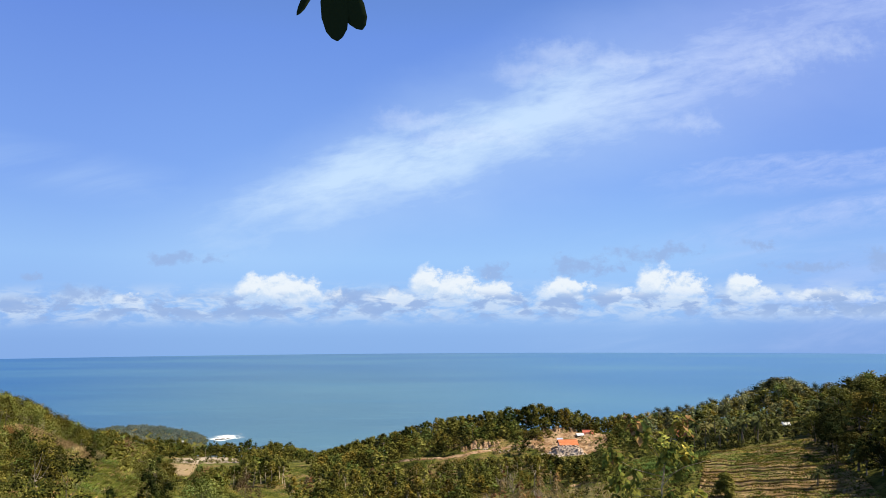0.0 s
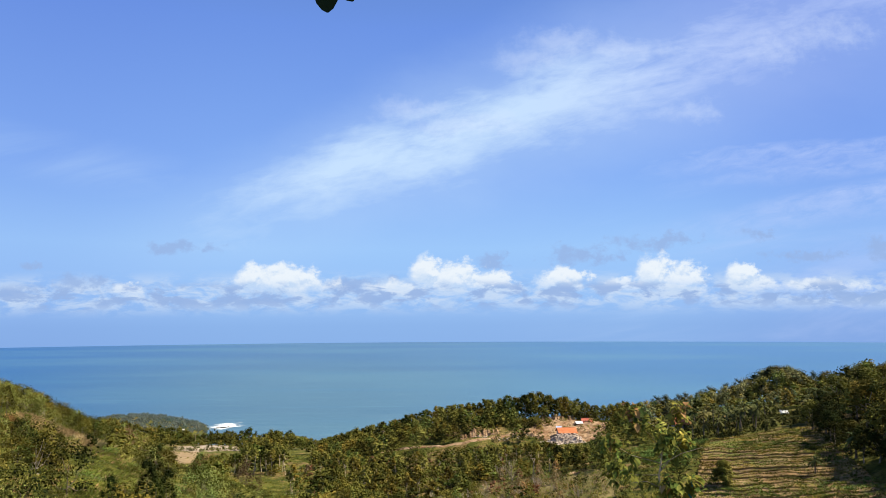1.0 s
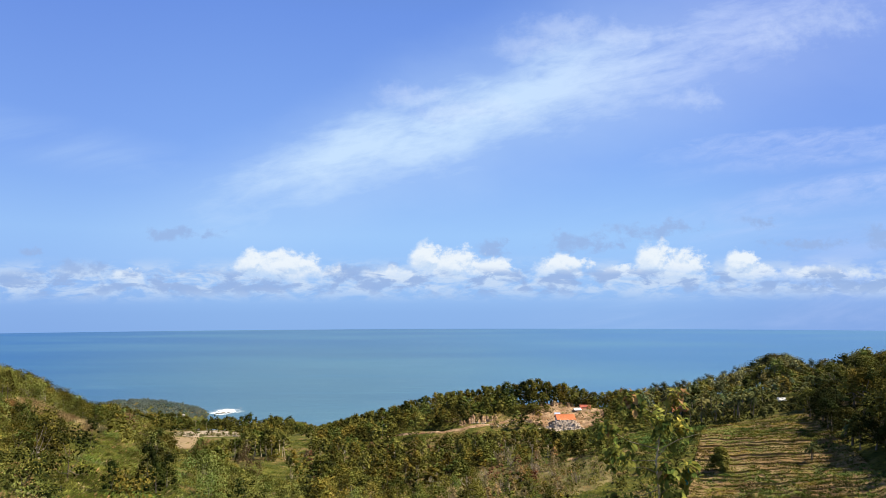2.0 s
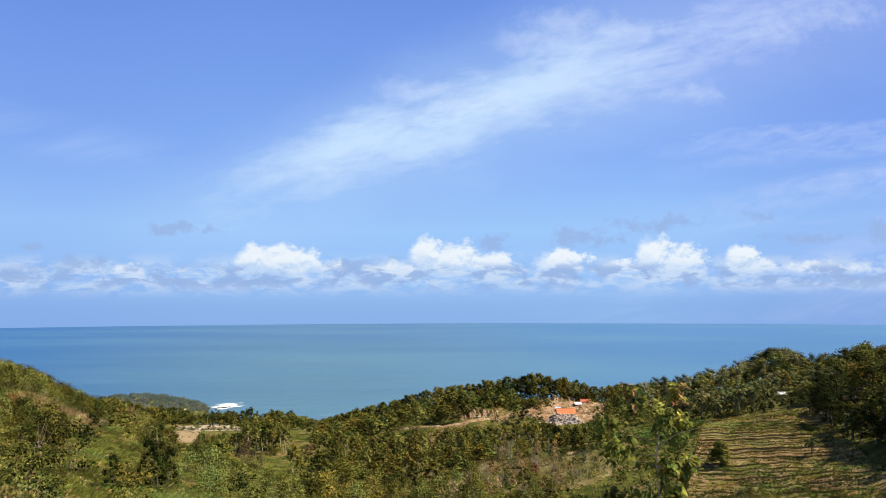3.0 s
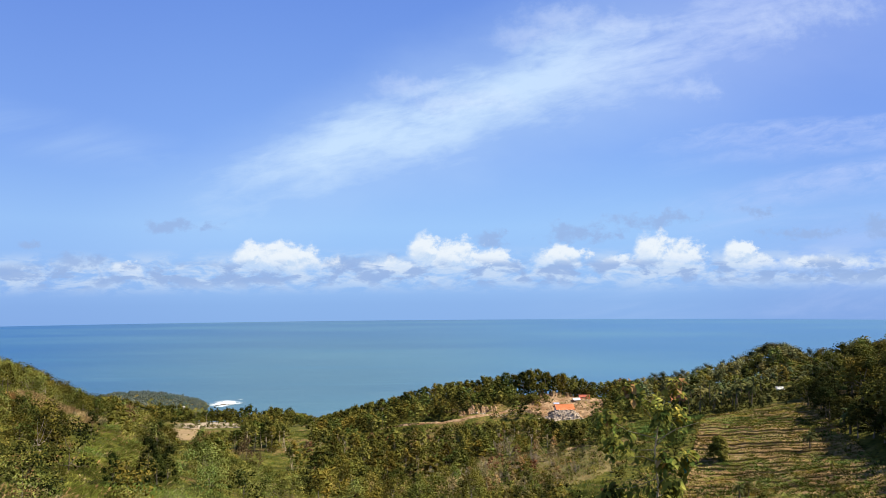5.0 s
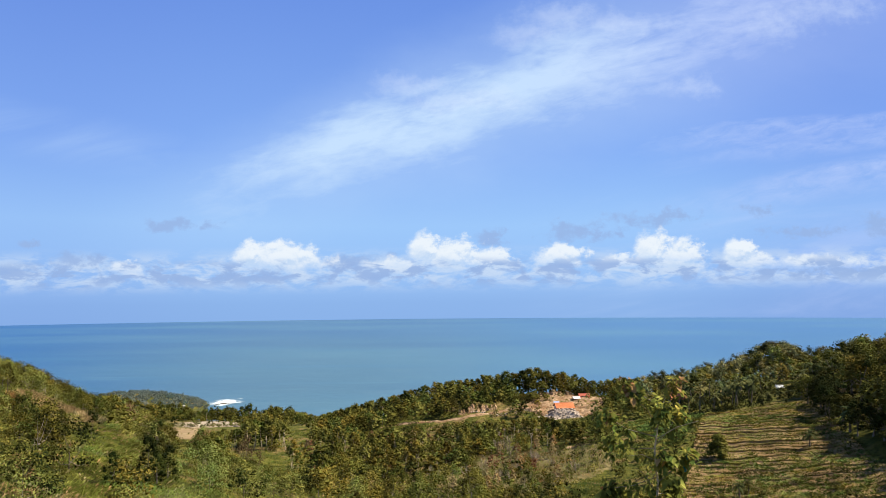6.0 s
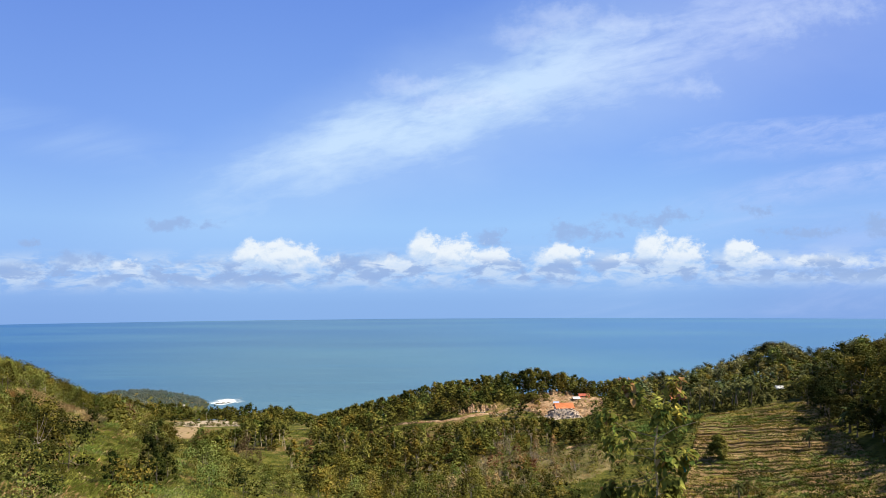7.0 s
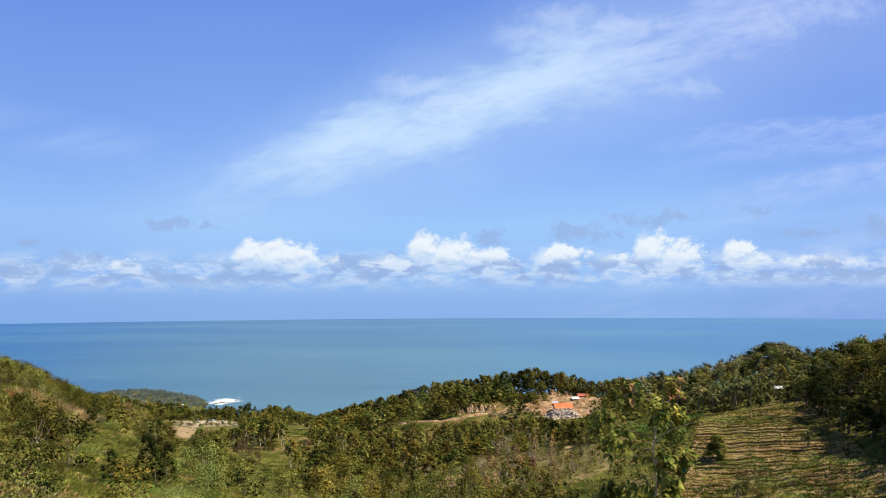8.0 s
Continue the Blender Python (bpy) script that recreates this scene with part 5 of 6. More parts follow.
strew_at("field_crops", [tuft(12, 0.5, 0.6, 0.075) for _ in range(5)], crop_spots, LEAF_CROP, "low green crops and weeds growing on the terraces", "crops")
patch_spots = scatter(3600, (42, 77, 144, 216), lambda x, y: inside(x, y, CROP_PATCH), 0.4, 0.7)
strew("green_crop_patch", [tuft(14, 1.0, 1.0, 0.10) * np.array([1.2, 1.2, 0.55]) for _ in range(4)], [(x, y, s * 1.6) for x, y, s in patch_spots], LEAF_CROP, "bright green leafy crop patch beside the terraces", "crops")
field_bush = make_tree("field_bush", tree_kind(5.0, 0.3, 2.1, 30, 130, 0.2), LEAF_OLIVE, BARK, "single rounded green bush standing on the terraces", "bush")
plant(field_bush, [(54.2, 137.8, 1.0)])
wood, blades = palm_kind(3.4, 11, 1.5)
young_palm = tagged(new("young_palm"), "small young palm with thin fronds on the terraces", "palm")
shape("trunk", wood.mesh("trunk", True), BARK, young_palm)
shape("fronds", quads_mesh("fronds", blades), LEAF_PALM, young_palm)
plant(young_palm, [(70.5, 134.5, 1.0), (80.5, 138, 1.5), (49.5, 114, 0.7), (46.5, 110.5, 0.8)])


terrace_bush = make_tree("terrace_bush", KIND_SHRUB[1], LEAF_WOOD, BARK, "leafy green bush at the foot of the terraces", "bush", "bushes on the terraces")
plant(terrace_bush, [(40.5, 121, 0.8), (49, 113, 0.9), (51, 113.5, 0.8), (59.5, 107, 0.9), (61, 108, 0.75), (46, 135, 0.5), (66, 105, 0.6), (53, 118, 0.5), (76, 160, 0.6), (64, 150, 0.45)])


# ---- pale bare trees ----
def bare_tree(height, forks, gen=rng):
    wood = Solid()
    wood.tube([(0, 0, -0.3), (0.05, 0, height * 0.3), (0, 0.05, height * 0.6)], [0.15, 0.12, 0.08])
    for i in range(forks):
        a, root = gen.uniform(0, 6.28), Vector((0, 0, height * gen.uniform(0.2, 0.6)))
        end = Vector((math.cos(a), math.sin(a), 0)) * height * gen.uniform(0.15, 0.35) + Vector((0, 0, height * gen.uniform(0.7, 1.0)))
        bend = root.lerp(end, 0.5) + Vector((math.cos(a), math.sin(a), 0)) * 0.1 * height
        wood.tube([root, bend, end], [0.06, 0.045, 0.02], 4)
        for _ in range(3):
            k = gen.uniform(0.3, 0.9)
            tip = bend.lerp(end, k) + Vector(gen.normal(size=3)) * height * 0.09 + Vector((0, 0, height * 0.08))
            wood.tube([bend.lerp(end, k), tip], [0.03, 0.012], 4)
    return wood


bare_spots = [(14.7, 192.5, 1.1), (16.5, 194, 1.0), (12.8, 194, 0.9), (18.5, 199, 1.0), (0.4, 158, 1.0), (2.5, 161, 0.9), (-2.3, 171, 1.0), (-17.9, 151, 0.9), (-16, 149, 1.0), (-25, 175, 0.9), (7, 150, 0.8), (21, 165, 0.7), (-8, 166, 0.8), (-33, 150, 0.8), (6, 128, 0.7), (5, 157, 1.1), (2, 152, 1.0), (-1.5, 153, 1.1), (9, 163, 0.9), (-11, 160, 0.8), (10, 171, 0.9), (-28, 160, 0.8), (17, 182, 0.9), (83, 131.5, 1.35)] + scatter(9, (4, 34, 130, 190), lambda x, y: inside(x, y, DRY_SLOPE), 0.6, 1.2)
bare = tagged(new("bare_tree"), "pale leafless tree with thin bare branches", "tree", "bare trees")
shape("trunk", bare_tree(4.2, 11).mesh("trunk", True), BARK_DRY, bare)
plant(bare, bare_spots)


# ---- houses ----
def slab(corners, thick):
    """A bmesh slab from a quad of corners."""
    bm = bmesh.new()
    low = [bm.verts.new(c) for c in corners]
    n = (Vector(corners[1]) - Vector(corners[0])).cross(Vector(corners[3]) - Vector(corners[0])).normalized() * thick
    high = [bm.verts.new(Vector(c) + n) for c in corners]
    bm.faces.new(low[::-1])
    bm.faces.new(high)
    for i in range(4):
        j = (i + 1) % 4
        bm.faces.new((low[i], low[j], high[j], high[i]))
    return bm


def box_bm(lo, hi):
    bm = bmesh.new()
    bmesh.ops.create_cube(bm, size=1.0)
    for v in bm.verts:
        v.co = Vector([lo[i] + (v.co[i] + 0.5) * (hi[i] - lo[i]) for i in range(3)])
    return bm


def build_house(name, wide, deep, wall, rise, roof_mat, wall_mat, label, courses=8, openings=True):
    """A gabled house, long side to -y, with tile courses, a door and windows."""
    house = tagged(new(name), label, "house")
    w, d = wide / 2, deep / 2
    bm = box_bm((-w, -d, -0.8), (w, d, wall))
    top = [v for v in bm.verts if v.co.z > wall - 0.01]
    for s in (-1, 1):
        ends = sorted((v for v in top if v.co.x * s > 0), key=lambda v: v.co.y)
        peak = bm.verts.new((s * w, 0, wall + rise * 0.97))
        bm.faces.new((ends[0], ends[1], peak))
    part("wall", bm, wall_mat, house)
    over = 0.5
    for s in (-1, 1):
        eave_y, eave_z = s * (d + over), wall - rise * over / d
        roof = None
        for c in range(courses):
            k0, k1 = c / courses, (c + 1.12) / courses
            y0, y1 = eave_y * (1 - k0), eave_y * (1 - min(1, k1))
            z0, z1 = eave_z + (wall + rise - eave_z) * k0, eave_z + (wall + rise - eave_z) * min(1, k1)
            quad = [(-w - over, y0, z0 + 0.05), (w + over, y0, z0 + 0.05), (w + over, y1, z1), (-w - over, y1, z1)]
            if s > 0:
                quad = quad[::-1]
            if roof is None:
                roof = part("roof", slab(quad, 0.09), roof_mat, house)
            else:
                part("tile_course", slab(quad, 0.09), roof_mat, roof)
    ridge = Solid().tube([(-w - over, 0, wall + rise + 0.07), (w + over, 0, wall + rise + 0.07)], [0.14, 0.14], 8)
    shape("ridge_cap", ridge.mesh("ridge_cap", True), roof_mat, house)
    if openings:
        door = part("door", box_bm((-0.45, -d - 0.06, 0.0), (0.45, -d + 0.05, 2.0)), TIMBER, house)
        part("handle", box_bm((0.3, -d - 0.1, 0.95), (0.36, -d - 0.06, 1.1)), STONE, door)
        for x in (-w * 0.6, w * 0.6):
            win = part("window", box_bm((x - 0.55, -d - 0.03, 0.9), (x + 0.55, -d + 0.05, 1.9)), DARK_OPENING, house)
            part("frame", box_bm((x - 0.62, -d - 0.07, 0.82), (x + 0.62, -d - 0.03, 0.9)), TIMBER, win)
            part("lintel", box_bm((x - 0.62, -d - 0.07, 1.9), (x + 0.62, -d - 0.03, 1.98)), TIMBER, win)
    return house


def set_down(house, x, y, turn, lift=0.2):
    house.matrix_basis = Matrix.Translation((x, y, float(ground_z(x, y)) + lift)) @ Matrix.Rotation(radians(turn), 4, "Z")


set_down(build_house("house", 5.5, 4.6, 1.9, 1.15, TILE, PLASTER, "low house with a bright orange tiled roof in a bare yard"), 40.4, 235.0, 4, 0.45)
set_down(build_house("house", 3.0, 3.2, 1.6, 0.9, TILE_RED, BRICKWORK, "small unfinished brick house with a red tiled roof"), 50.8, 252, -6, -1.0)
set_down(build_house("shed", 1.7, 1.6, 1.3, 0.35, WHITE_PAINT, BRICKWORK, "small shed with a pale whitish metal roof beside the houses", 4, False), 47.3, 249, 10, -0.5)
set_down(build_house("shelter", 1.0, 1.0, 0.9, 0.3, TARP, WHITE_PAINT, "low shelter of pale blue tarpaulin behind the orange-roofed house", 4, False), 39.4, 244.5, 0, -0.1)
set_down(build_house("house", 4.0, 4.0, 2.4, 1.5, TILE, PLASTER, "small house with an orange roof among the trees", 6), 78.8, 236, 0, -0.4)
set_down(build_house("house", 1.5, 2.0, 3.4, 0.5, WHITE_PAINT, WHITE_PAINT, "small white building half hidden by dark trees", 6), 111.4, 230, -14, -2.9)


def build_pole(tall):
    pole = tagged(new("utility_pole"), "thin pale utility pole with a short crossarm", "pole", "utility poles")
    shape("post", Solid().tube([(0, 0, -0.5), (0, 0, tall * 0.5), (0, 0, tall)], [0.09, 0.08, 0.06], 8).mesh("post", True), TIMBER, pole)
    arm = part("crossarm", box_bm((-0.6, -0.13, tall - 0.52), (0.6, -0.06, tall - 0.44)), TIMBER, pole)
    for x in (-0.5, 0.0, 0.5):
        shape("insulator", Solid().tube([(x, -0.095, tall - 0.45), (x, -0.095, tall - 0.36), (x, -0.095, tall - 0.3)], [0.03, 0.04, 0.02], 6).mesh("insulator", True), WHITE_PAINT, arm)
    return pole


plant(build_pole(7.0), [(-21.8, 241.5, 1.0), (-157, 437, 0.95), (-150, 436, 0.8), (-122, 432, 1.05), (9, 244.5, 0.9)])
set_down(build_house("hut", 1.5, 1.6, 2.0, 0.5, PLASTER, PLASTER, "tiny pale hut low on the wooded headland", 5), -291, 772, 10, 1.6)


def boulder_mesh(gen=rng):
    bm = bmesh.new()
    bmesh.ops.create_icosphere(bm, subdivisions=1, radius=1.0)
    for v in bm.verts:
        v.co *= gen.uniform(0.5, 1.25)
        v.co.z *= 0.6
    me = bpy.data.meshes.new("boulder")
    bm.to_mesh(me)
    bm.free()
    me.materials.append(STONE)
    return me


def heap_z(x, y):
    """Height of the rubble heap above the ground."""
    return 2.5 * np.exp(-((y - 231.2) / 1.7) ** 2) * np.exp(-((x - 39.6) / 5.0) ** 4)


def build_heap():
    xs, ys = np.arange(31, 50.1, 0.5), np.arange(227, 235.1, 0.5)
    gx, gy = np.meshgrid(xs, ys)
    gz = ground_z(gx, gy) + heap_z(gx, gy) - 0.12 + rng.uniform(-0.1, 0.1, gx.shape)
    i = (np.arange(len(ys) - 1)[:, None] * len(xs) + np.arange(len(xs) - 1)[None, :]).ravel()
    f = np.stack([i, i + 1, i + len(xs) + 1, i + len(xs)], 1)
    tagged(shape("rubble_heap", raw_mesh("rubble_heap", np.stack([gx, gy, gz], -1).reshape(-1, 3), f), STONE), "heap of grey stony rubble tipped below the house", "rubble", kind="structure")


build_heap()
stones = [boulder_mesh() for _ in range(4)]
for i in range(190):
    if i < 150:  # the heap tipped down the slope in front of the house
        x, y, s = 34 + 11 * rng.uniform(0, 1), 231.8 - 3.2 * rng.uniform(0, 1) ** 1.4, 0.16 + 0.42 * rng.uniform(0, 1) ** 2.5
        lift = float(heap_z(x, y)) - 0.1
    else:
        x, y, s, lift = rng.uniform(8, 30), rng.uniform(235, 238), rng.uniform(0.2, 0.5), 0.0
    ob = tagged(new("boulder", stones[i % 4]), "grey rubble boulder dumped below the houses", "rock", "rubble below the houses")
    ob.matrix_basis = Matrix.Translation((x, y, float(ground_z(x, y)) + 0.3 * s + lift)) @ Matrix.Rotation(rng.uniform(0, 6), 4, "Z") @ Matrix.Diagonal((s, s, s, 1))
yard_scrub = [(x, y, s) for x, y, s in scatter(60, (24, 38, 246, 258), lambda x, y: (y > 247) & (np.sin(x * 0.7) > -0.2) & ~((x > 36) & (y < 250)), 0.35, 0.9)]
yard_scrub += scatter(55, (20, 33, 245, 258), lambda x, y: y > 244 + 0.15 * (x - 20), 0.4, 0.95) + [(36.2, 247, 1.5), (35.4, 246.5, 1.2), (37.0, 246.8, 1.1)]
yard_scrub += scatter(70, (24, 34, 243, 253), lambda x, y: y > 245 - 0.3 * (x - 24), 0.5, 1.2)
yard_scrub += scatter(150, (20, 58, 233, 258), lambda x, y: ~((x > 36) & (x < 44.5) & (y < 243)) & (np.sin(x * 0.9 + 1) * np.sin(y * 0.7) > -0.1), 0.3, 0.9)
yard_scrub += scatter(34, (45, 58, 237, 256), lambda x, y: (y < 247) | (x > 53), 0.3, 0.7) + scatter(26, (24, 36, 238, 247), lambda x, y: y > 238 + 0.0 * x, 0.25, 0.6)
strew("yard_scrub", leafage(FAR_SHRUB), yard_scrub, LEAF_OLIVE, "green bushes clinging to the dug earth bank", "scrub")


def build_cutting(name, line, tall, label):
    """A dug-away earth bank: a rough, gullied slope above a line, rising away from the eye. Returns spots on it for bushes."""
    cols, rows = 130, 16
    verts, faces = [], []
    total = len(line) - 1
    for r in range(rows + 1):
        for c in range(cols + 1):
            k = c / cols * total
            i = min(int(k), total - 1)
            p = Vector(line[i]).lerp(Vector(line[i + 1]), k - i)
            edge = math.sin(math.pi * c / cols) ** 0.5 * (0.75 + 0.2 * math.sin(c * 0.23 + tall) + 0.14 * math.sin(c * 0.61))
            up = r / rows
            gully = 0.5 * math.sin(c * 1.1) + 0.4 * math.sin(c * 0.37 + 2) + 0.3 * math.sin(c * 2.3 + 1)
            x, y = p.x + rng.uniform(-0.1, 0.1), p.y + up * 3.6 + gully * 0.35 * math.sin(math.pi * up)
            ledge = 0.12 * math.sin(up * 19 + 2 * math.sin(c * 0.15))
            z = float(ground_z(p.x, p.y)) + tall * edge * (up ** 0.75 + ledge * up) + rng.uniform(-0.16, 0.16) - 0.2
            verts.append((x, y, z))
        if r == rows:
            for c in range(cols + 1):
                x, y, z = verts[r * (cols + 1) + c]
                verts.append((x, y + 3.5, float(ground_z(x, y + 3.5)) - 0.5))
    w = cols + 1
    for r in range(rows + 1):
        for c in range(cols):
            a = r * w + c
            faces.append((a, a + 1, a + w + 1, a + w))
    tagged(shape(name, raw_mesh(name, verts, faces), EARTH), label, "earth bank", kind="structure")
    return [verts[i] for i in rng.integers(0, w * (rows + 1), 400)]


def bush_over(name, spots, size, material, label, count):
    """Bushes rooted on a bank."""
    out = []
    for x, y, z in spots[:count]:
        q = FAR_SHRUB[rng.integers(len(FAR_SHRUB))][1]
        out.append(q * rng.uniform(*size) + np.array([x, y, z - 0.1]))
    tagged(shape(name, quads_mesh(name, np.concatenate(out)), material), label, "scrub", kind="stuff")


house_bank = build_cutting("earth_bank", [(31, 254), (34, 255.5), (38, 255), (46, 254), (50, 253)], 2.6, "steep freshly dug orange earth bank behind the houses")
road_bank = build_cutting("road_bank", [(2, 236), (8, 236), (15, 239), (21, 241)], 2.3, "pale gullied earth bank above the dirt road")
bush_over("bank_bushes", house_bank, (0.2, 0.6), LEAF_OLIVE, "small green bushes on the dug earth bank", 34)
bush_over("bank_bushes", road_bank, (0.15, 0.5), LEAF_SHRUB, "small green bushes on the bank above the road", 26)
roadside = trimmed(scatter(300, (-24, 32, 228, 252), lambda x, y: ~near_line(x, y, ROAD, 1.3) & ~((x > 1) & (x < 23) & (y > 231) & (y < 243.5)) & ~((x > 24) & (y < 246)), 0.3, 0.85), 2.6, 0.12)
strew("roadside_scrub", leafage(FAR_SHRUB), roadside, LEAF_OLIVE, "olive scrub crowding the edges of the dirt road", "scrub")


# ---- surf at the headland ----
def build_surf():
    """Broken foam: a ragged sheet with holes and trailing streaks, lifted where the waves break."""
    nx, ny = 90, 70
    xs, ys = np.linspace(-300, -236, nx), np.linspace(800, 884, ny)
    gx, gy = np.meshgrid(xs, ys)
    d = np.hypot((gx + 266) / 17.0, (gy - 843) / 25.0)
    ragged = 0.07 * np.sin(gx * 0.55 + 1.5 * np.sin(gy * 0.16)) + 0.06 * np.sin(gy * 0.42 + gx * 0.2) + 0.14 * rng.uniform(-1, 1, gx.shape)
    thin = np.exp(-(((gy - 838 - 4 * np.sin(gx * 0.2)) / 5.0) ** 2)) * np.clip(1 - np.abs(gx + 268) / 34, 0, 1)
    keep = (d + ragged < 1.35) | (thin + 0.9 * ragged > 0.62)
    gz = 0.25 + 1.3 * np.clip(1 - d, 0, 1) * (0.6 + 0.4 * np.sin(gx * 0.9)) + rng.uniform(0, 0.3, gx.shape)
    jx, jy = gx + rng.uniform(-0.3, 0.3, gx.shape), gy + rng.uniform(-0.5, 0.5, gx.shape)
    i = (np.arange(ny - 1)[:, None] * nx + np.arange(nx - 1)[None, :]).ravel()
    f = np.stack([i, i + 1, i + nx + 1, i + nx], 1)
    f = f[keep.ravel()[f].sum(1) >= 3]
    tagged(shape("surf", raw_mesh("surf", np.stack([jx, jy, gz], -1).reshape(-1, 3), f, True), FOAM), "patch of white breaking surf off the headland", "surf", kind="structure")
    for x, y, s in ((-265, 828, 2.6), (-270, 824, 2.0), (-260, 832, 1.6)):
        ob = tagged(new("sea_rock", stones[0].copy()), "dark wet rock standing in the surf", "rock", "rocks in the surf")
        ob.data.materials[0] = BARK
        ob.matrix_basis = Matrix.Translation((x, y, 0.8)) @ Matrix.Diagonal((s * 1.6, s, s * 0.6, 1))


build_surf()


# ---- the young teak close by ----
def big_leaf(at, way, length, width, droop, gen=rng):
    """A broad pointed leaf bent along its midrib: six quads."""
    way = Vector(way).normalized()
    side = way.cross(Vector((0, 0, 1)))
    side = (side.normalized() if side.length > 0.05 else Vector((1, 0, 0)))
    roll = gen.uniform(-0.9, 0.9)
    face = side.cross(way)
    side = side * math.cos(roll) + face * math.sin(roll)
    face = side.cross(way)
    rib, half = [], (0.04, 0.8, 1.0, 0.06)
    for i, k in enumerate((0, 0.33, 0.68, 1.0)):
        rib.append(Vector(at) + way * length * k + Vector((0, 0, -droop * length * k * k)))
    quads = []
    for i in range(3):
        for s in (-1, 1):
            a = rib[i] + side * s * width * half[i] + face * width * 0.25 * half[i]
            b = rib[i + 1] + side * s * width * half[i + 1] + face * width * 0.25 * half[i + 1]
            quads.append([rib[i], rib[i + 1], b, a] if s > 0 else [a, b, rib[i + 1], rib[i]])
    return quads


def leaves_mesh(name, leaves):
    verts, faces = [], []
    for quads in leaves:
        index = {}
        for q in quads:
            row = []
            for p in q:
                key = (round(p.x, 5), round(p.y, 5), round(p.z, 5))
                if key not in index:
                    index[key] = len(verts)
                    verts.append(key)
                row.append(index[key])
            faces.append(tuple(row))
    return raw_mesh(name, verts, faces, True)


def build_teak():
    teak = tagged(new("young_teak"), "young teak tree with large yellow-green leaves and pale branches", "tree")
    stem = [Vector(p) for p in ((0.1, 0, -0.6), (0.08, 0, 1.5), (0.05, 0.05, 3.2), (0.12, 0, 4.85), (0.17, 0.03, 5.45), (0.10, 0, 6.1), (0.08, 0, 6.6), (0.19, 0.04, 7.1), (0.30, 0, 7.85), (0.52, 0, 8.4))]
    shape("trunk", Solid().tube(stem, [0.075, 0.062, 0.052, 0.042, 0.037, 0.032, 0.028, 0.023, 0.017, 0.008], 8).mesh("trunk", True), BARK_PALE, teak)
    ends = [(7.0, (-1.62, 0.3, 7.75)), (8.1, (-0.83, -0.2, 8.9)), (7.9, (0.92, 0.1, 8.9)), (6.7, (1.10, 0.4, 7.75)), (5.6, (-1.70, -0.3, 5.3)),
            (5.4, (1.20, -0.2, 6.45)), (6.6, (-1.38, 0.5, 6.75)), (5.0, (0.95, 0.5, 5.2)), (4.6, (-1.1, 0.4, 4.9)), (7.4, (0.1, -0.6, 8.2)), (6.0, (0.2, -0.9, 6.6)), (3.8, (0.9, -0.4, 4.2)), (3.4, (-0.9, 0, 3.9))]
    green, dry = [], []

    def tuft_at(p, out, count, spread, dead=0.0):
        for _ in range(count):
            a = rng.uniform(0, 6.28)
            way = Vector((math.cos(a), math.sin(a), rng.uniform(-1.0, 0.35))) + Vector(out) * 0.4
            at = Vector(p) + Vector(np.clip(rng.normal(size=3), -1.3, 1.3)) * spread
            size = rng.uniform(0.14, 0.31)
            leaf = big_leaf(at, way, size, size * rng.uniform(0.32, 0.46), rng.uniform(0.2, 0.9))
            (dry if rng.uniform() < dead else green).append(leaf)

    for z, end in ends:
        root = Vector((0.0, 0, z))
        for a, b in zip(stem, stem[1:]):
            if a.z <= z <= b.z:
                root = a.lerp(b, (z - a.z) / (b.z - a.z))
        end = Vector(end)
        bend = root.lerp(end, 0.5) + Vector((rng.uniform(-0.12, 0.12), 0, -0.12))
        shape("branch", Solid().tube([root, bend, end], [0.018, 0.012, 0.005], 6).mesh("branch", True), BARK_DRY, teak)
        out = (end - root).normalized()
        dead = 0.4 if end.z > 8.6 else 0.05
        tuft_at(end, out, 30, 0.17, dead)
        tuft_at(end + Vector((0, 0, -0.2)), out, 22, 0.18, dead)
        tuft_at(bend.lerp(end, 0.4), out, 18, 0.17)
        tuft_at(bend, out, 11, 0.17)
    for z in np.arange(3.0, 8.6, 0.28):
        for a, b in zip(stem, stem[1:]):
            if a.z <= z <= b.z:
                tuft_at(a.lerp(b, (z - a.z) / (b.z - a.z)), (0, 0, 0), 11 if z < 6.2 else 2, 0.26)
    shape("leaves", leaves_mesh("leaves", green), LEAF_TEAK, teak)
    shape("dry_leaves", leaves_mesh("dry_leaves", dry), LEAF_DRY, teak, "curled orange-brown dry leaves")
    for (x0, z0), (x1, z1) in (((0.1, 7.2), (0.75, 8.3)), ((0.12, 7.5), (-0.45, 8.2)), ((0.05, 6.2), (-0.9, 6.4)), ((0.0, 5.6), (0.55, 6.3)), ((0.0, 5.2), (-0.7, 6.0)), ((0.1, 6.9), (1.6, 7.6))):
        mid = Vector(((x0 + x1) / 2, -0.15, (z0 + z1) / 2 + 0.12))
        shape("branch", Solid().tube([(x0, 0, z0), mid, (x1, -0.25, z1)], [0.016, 0.012, 0.006], 6).mesh("branch", True), BARK_DRY, teak)
        tuft_at((x1, -0.25, z1), (0, 0, 0), 8, 0.13)
    cloth = patch_cloth()
    shape("rag", cloth, CLOTH, teak, "strip of teal cloth tied to a branch")
    x, y = 7.5, 25.0
    teak.matrix_basis = Matrix.Translation((x, y, 108.0))


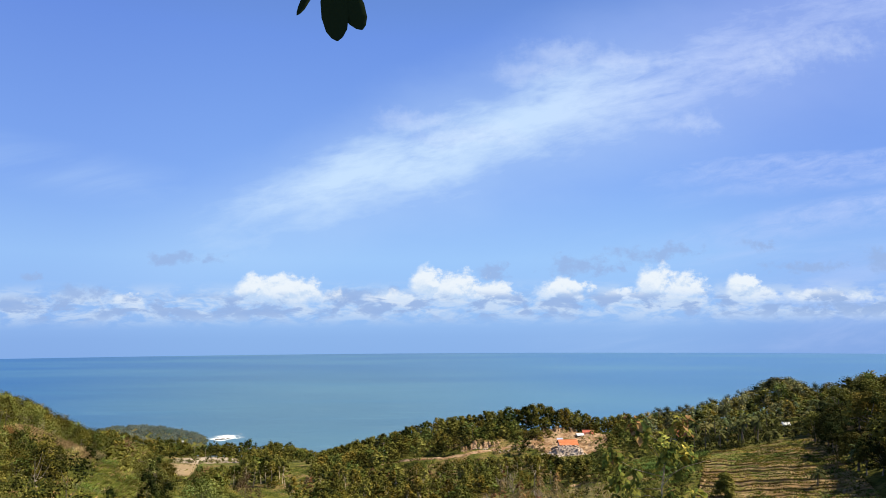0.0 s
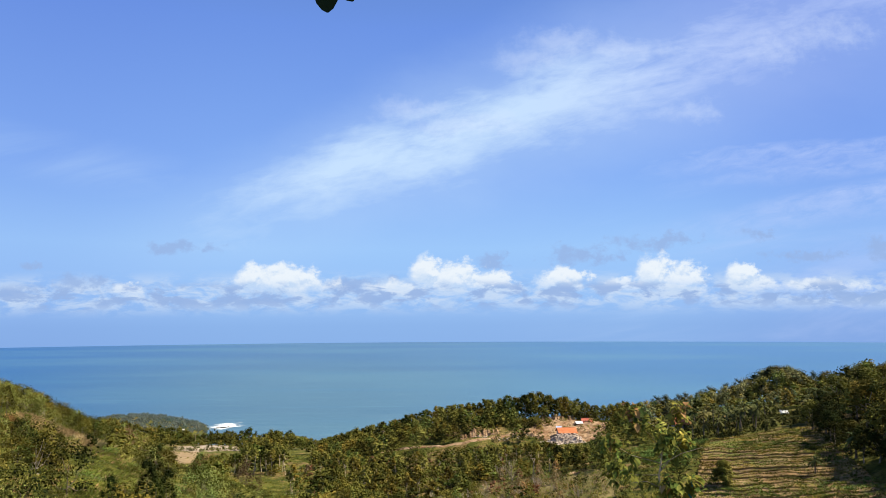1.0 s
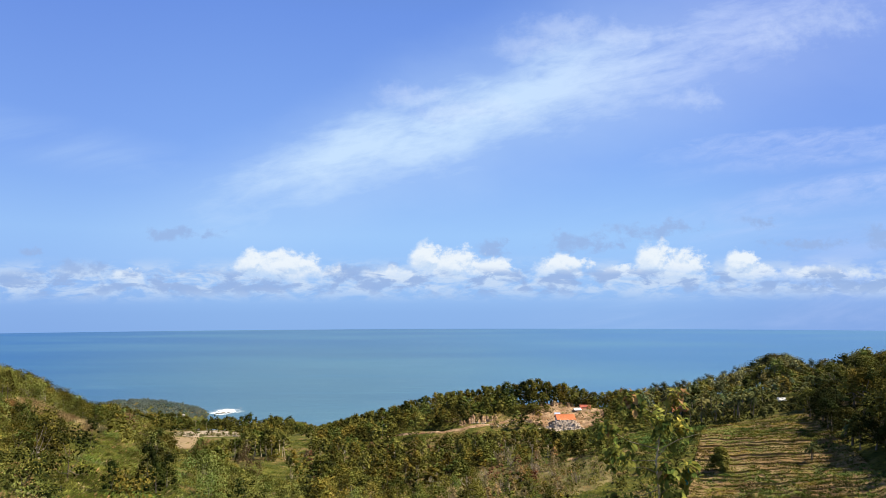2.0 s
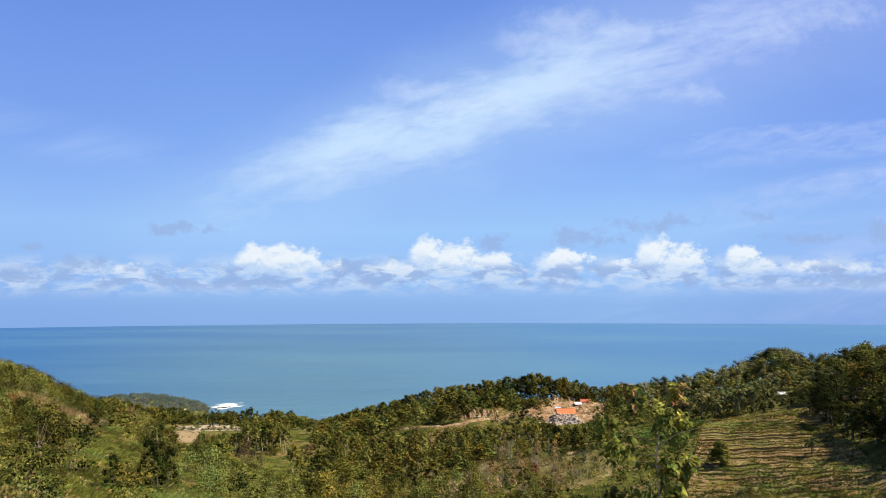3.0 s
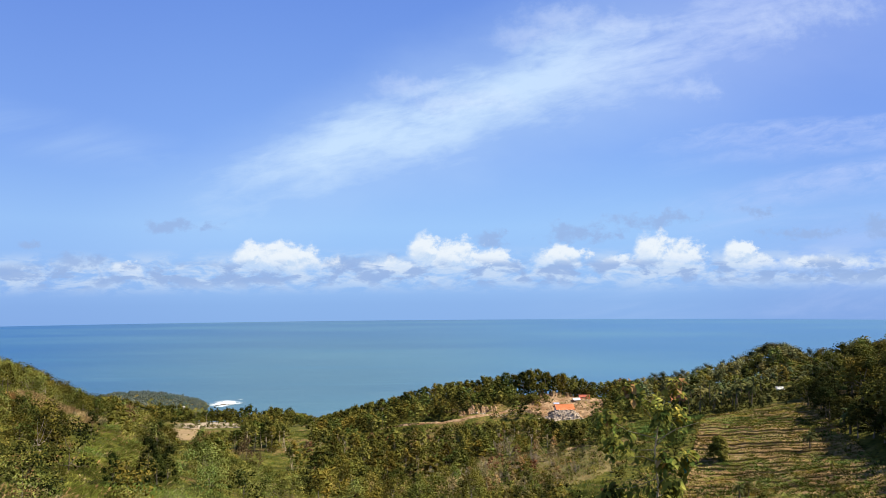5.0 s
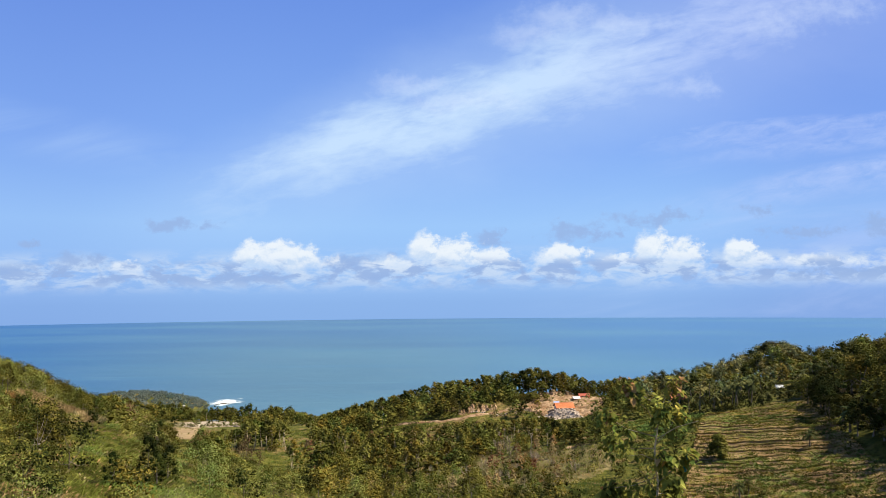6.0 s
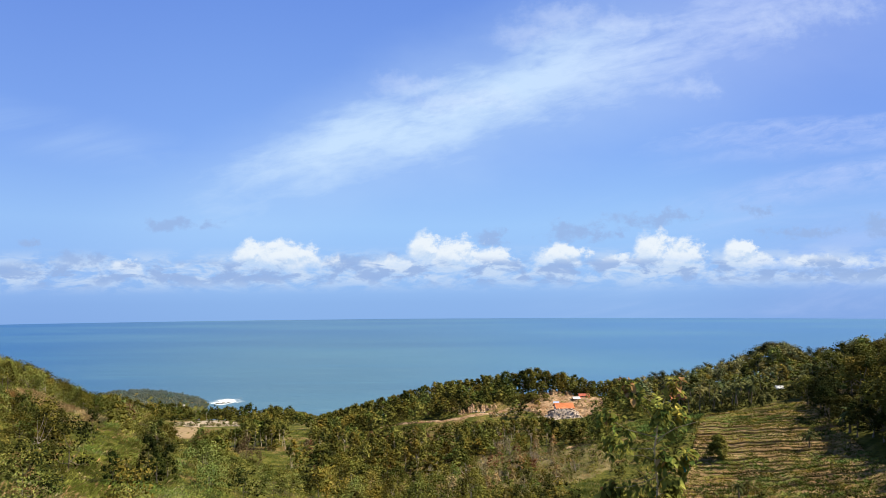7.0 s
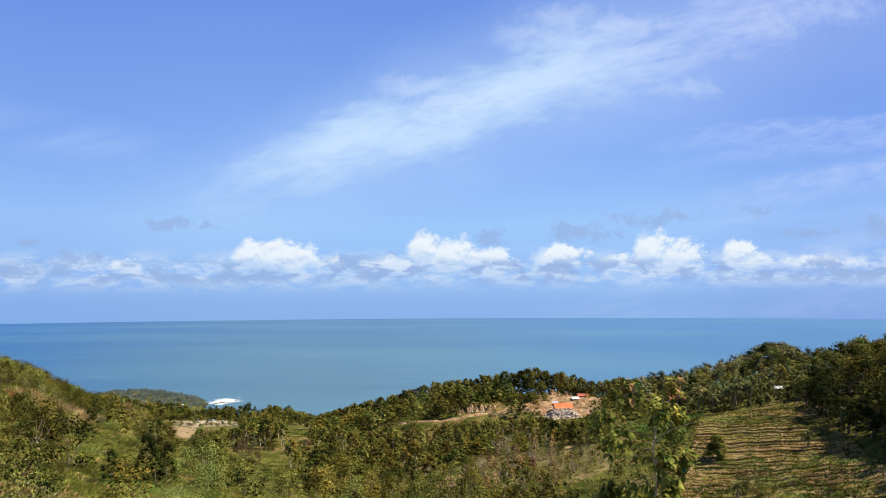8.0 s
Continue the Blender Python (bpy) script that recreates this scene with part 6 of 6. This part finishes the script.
def patch_cloth():
    verts, faces = [], []
    for i in range(7):
        for j in range(3):
            verts.append((1.05 + 0.05 * j + 0.03 * math.sin(i), -0.2 + 0.03 * math.sin(i * 1.7 + j), 6.42 - 0.1 * i))
    for i in range(6):
        for j in range(2):
            a = i * 3 + j
            faces.append((a, a + 1, a + 4, a + 3))
    return raw_mesh("rag", verts, faces, True)


build_teak()


# ---- the tree overhead ----
def build_overhang():
    tree = tagged(new("overhanging_tree"), "broadleaf tree beside the viewpoint with dark leathery hanging leaves", "tree")
    foot = float(ground_z(-3.4, 0.6))
    trunk = Solid().tube([(-3.4, 0.6, foot - 0.4), (-3.4, 0.6, foot + 0.2), (-3.3, 0.65, 120.4), (-3.0, 0.9, 122.2), (-2.7, 0.9, 123.6)], [0.24, 0.19, 0.15, 0.12, 0.08], 10)
    shape("trunk", trunk.mesh("trunk", True), BARK, tree)
    limb = Solid().tube([(-3.05, 0.85, 121.9), (-2.1, 1.4, 122.2), (-1.2, 1.9, 122.1), (-0.6, 2.15, 121.75), (-0.40, 2.2, 121.32)], [0.07, 0.05, 0.035, 0.018, 0.006], 8)
    shape("limb", limb.mesh("limb", True), BARK, tree)
    leaves = []
    twig = Vector((-0.40, 2.2, 121.32))
    for tip, wide in (((-0.361, 2.20, 120.993), 0.047), ((-0.278, 2.21, 121.037), 0.043), ((-0.499, 2.19, 121.081), 0.016)):
        way = Vector(tip) - twig
        root = twig + way * 0.28
        leaves.append(flat_leaf(root, Vector(tip), wide))
    for i, leaf in enumerate(leaves):
        stalk = Solid().tube([twig, leaf[0][0]], [0.004, 0.003], 5)
        ob = shape("leaf", leaves_mesh("leaf", [leaf]), LEAF_SHINY, tree)
        shape("stalk", stalk.mesh("stalk", True), BARK, ob)
    spray = []
    for _ in range(160):
        k = rng.uniform(0.1, 0.85)
        p = Vector((-3.0 + 2.4 * k, 0.9 + 1.2 * k, 122.1 + 0.15 * math.sin(3 * k))) + Vector(rng.normal(size=3)) * 0.16 + Vector((0, 0, 0.22))
        a = rng.uniform(0, 6.28)
        spray.append(big_leaf(p, (math.cos(a), math.sin(a), -0.3), rng.uniform(0.14, 0.22), 0.04, 0.3))
    shape("foliage", leaves_mesh("foliage", spray), LEAF_SHINY, tree)


def flat_leaf(root, tip, wide):
    """An oval leaf hanging from root to tip, broadside to the valley."""
    way = tip - root
    side = way.cross(Vector((0, 1, 0))).normalized()
    face = Vector((0, 1, 0))
    ks, ws = (0, 0.15, 0.35, 0.6, 0.82, 0.94, 1.0), (0.05, 0.6, 0.95, 1.0, 0.78, 0.42, 0.05)
    quads = []
    for i in range(6):
        for s in (-1, 1):
            a0, a1 = root + way * ks[i], root + way * ks[i + 1]
            b0, b1 = a0 + side * s * wide * ws[i] + face * 0.012 * ws[i], a1 + side * s * wide * ws[i + 1] + face * 0.012 * ws[i + 1]
            quads.append([a0, a1, b1, b0] if s > 0 else [b0, b1, a1, a0])
    return quads


build_overhang()
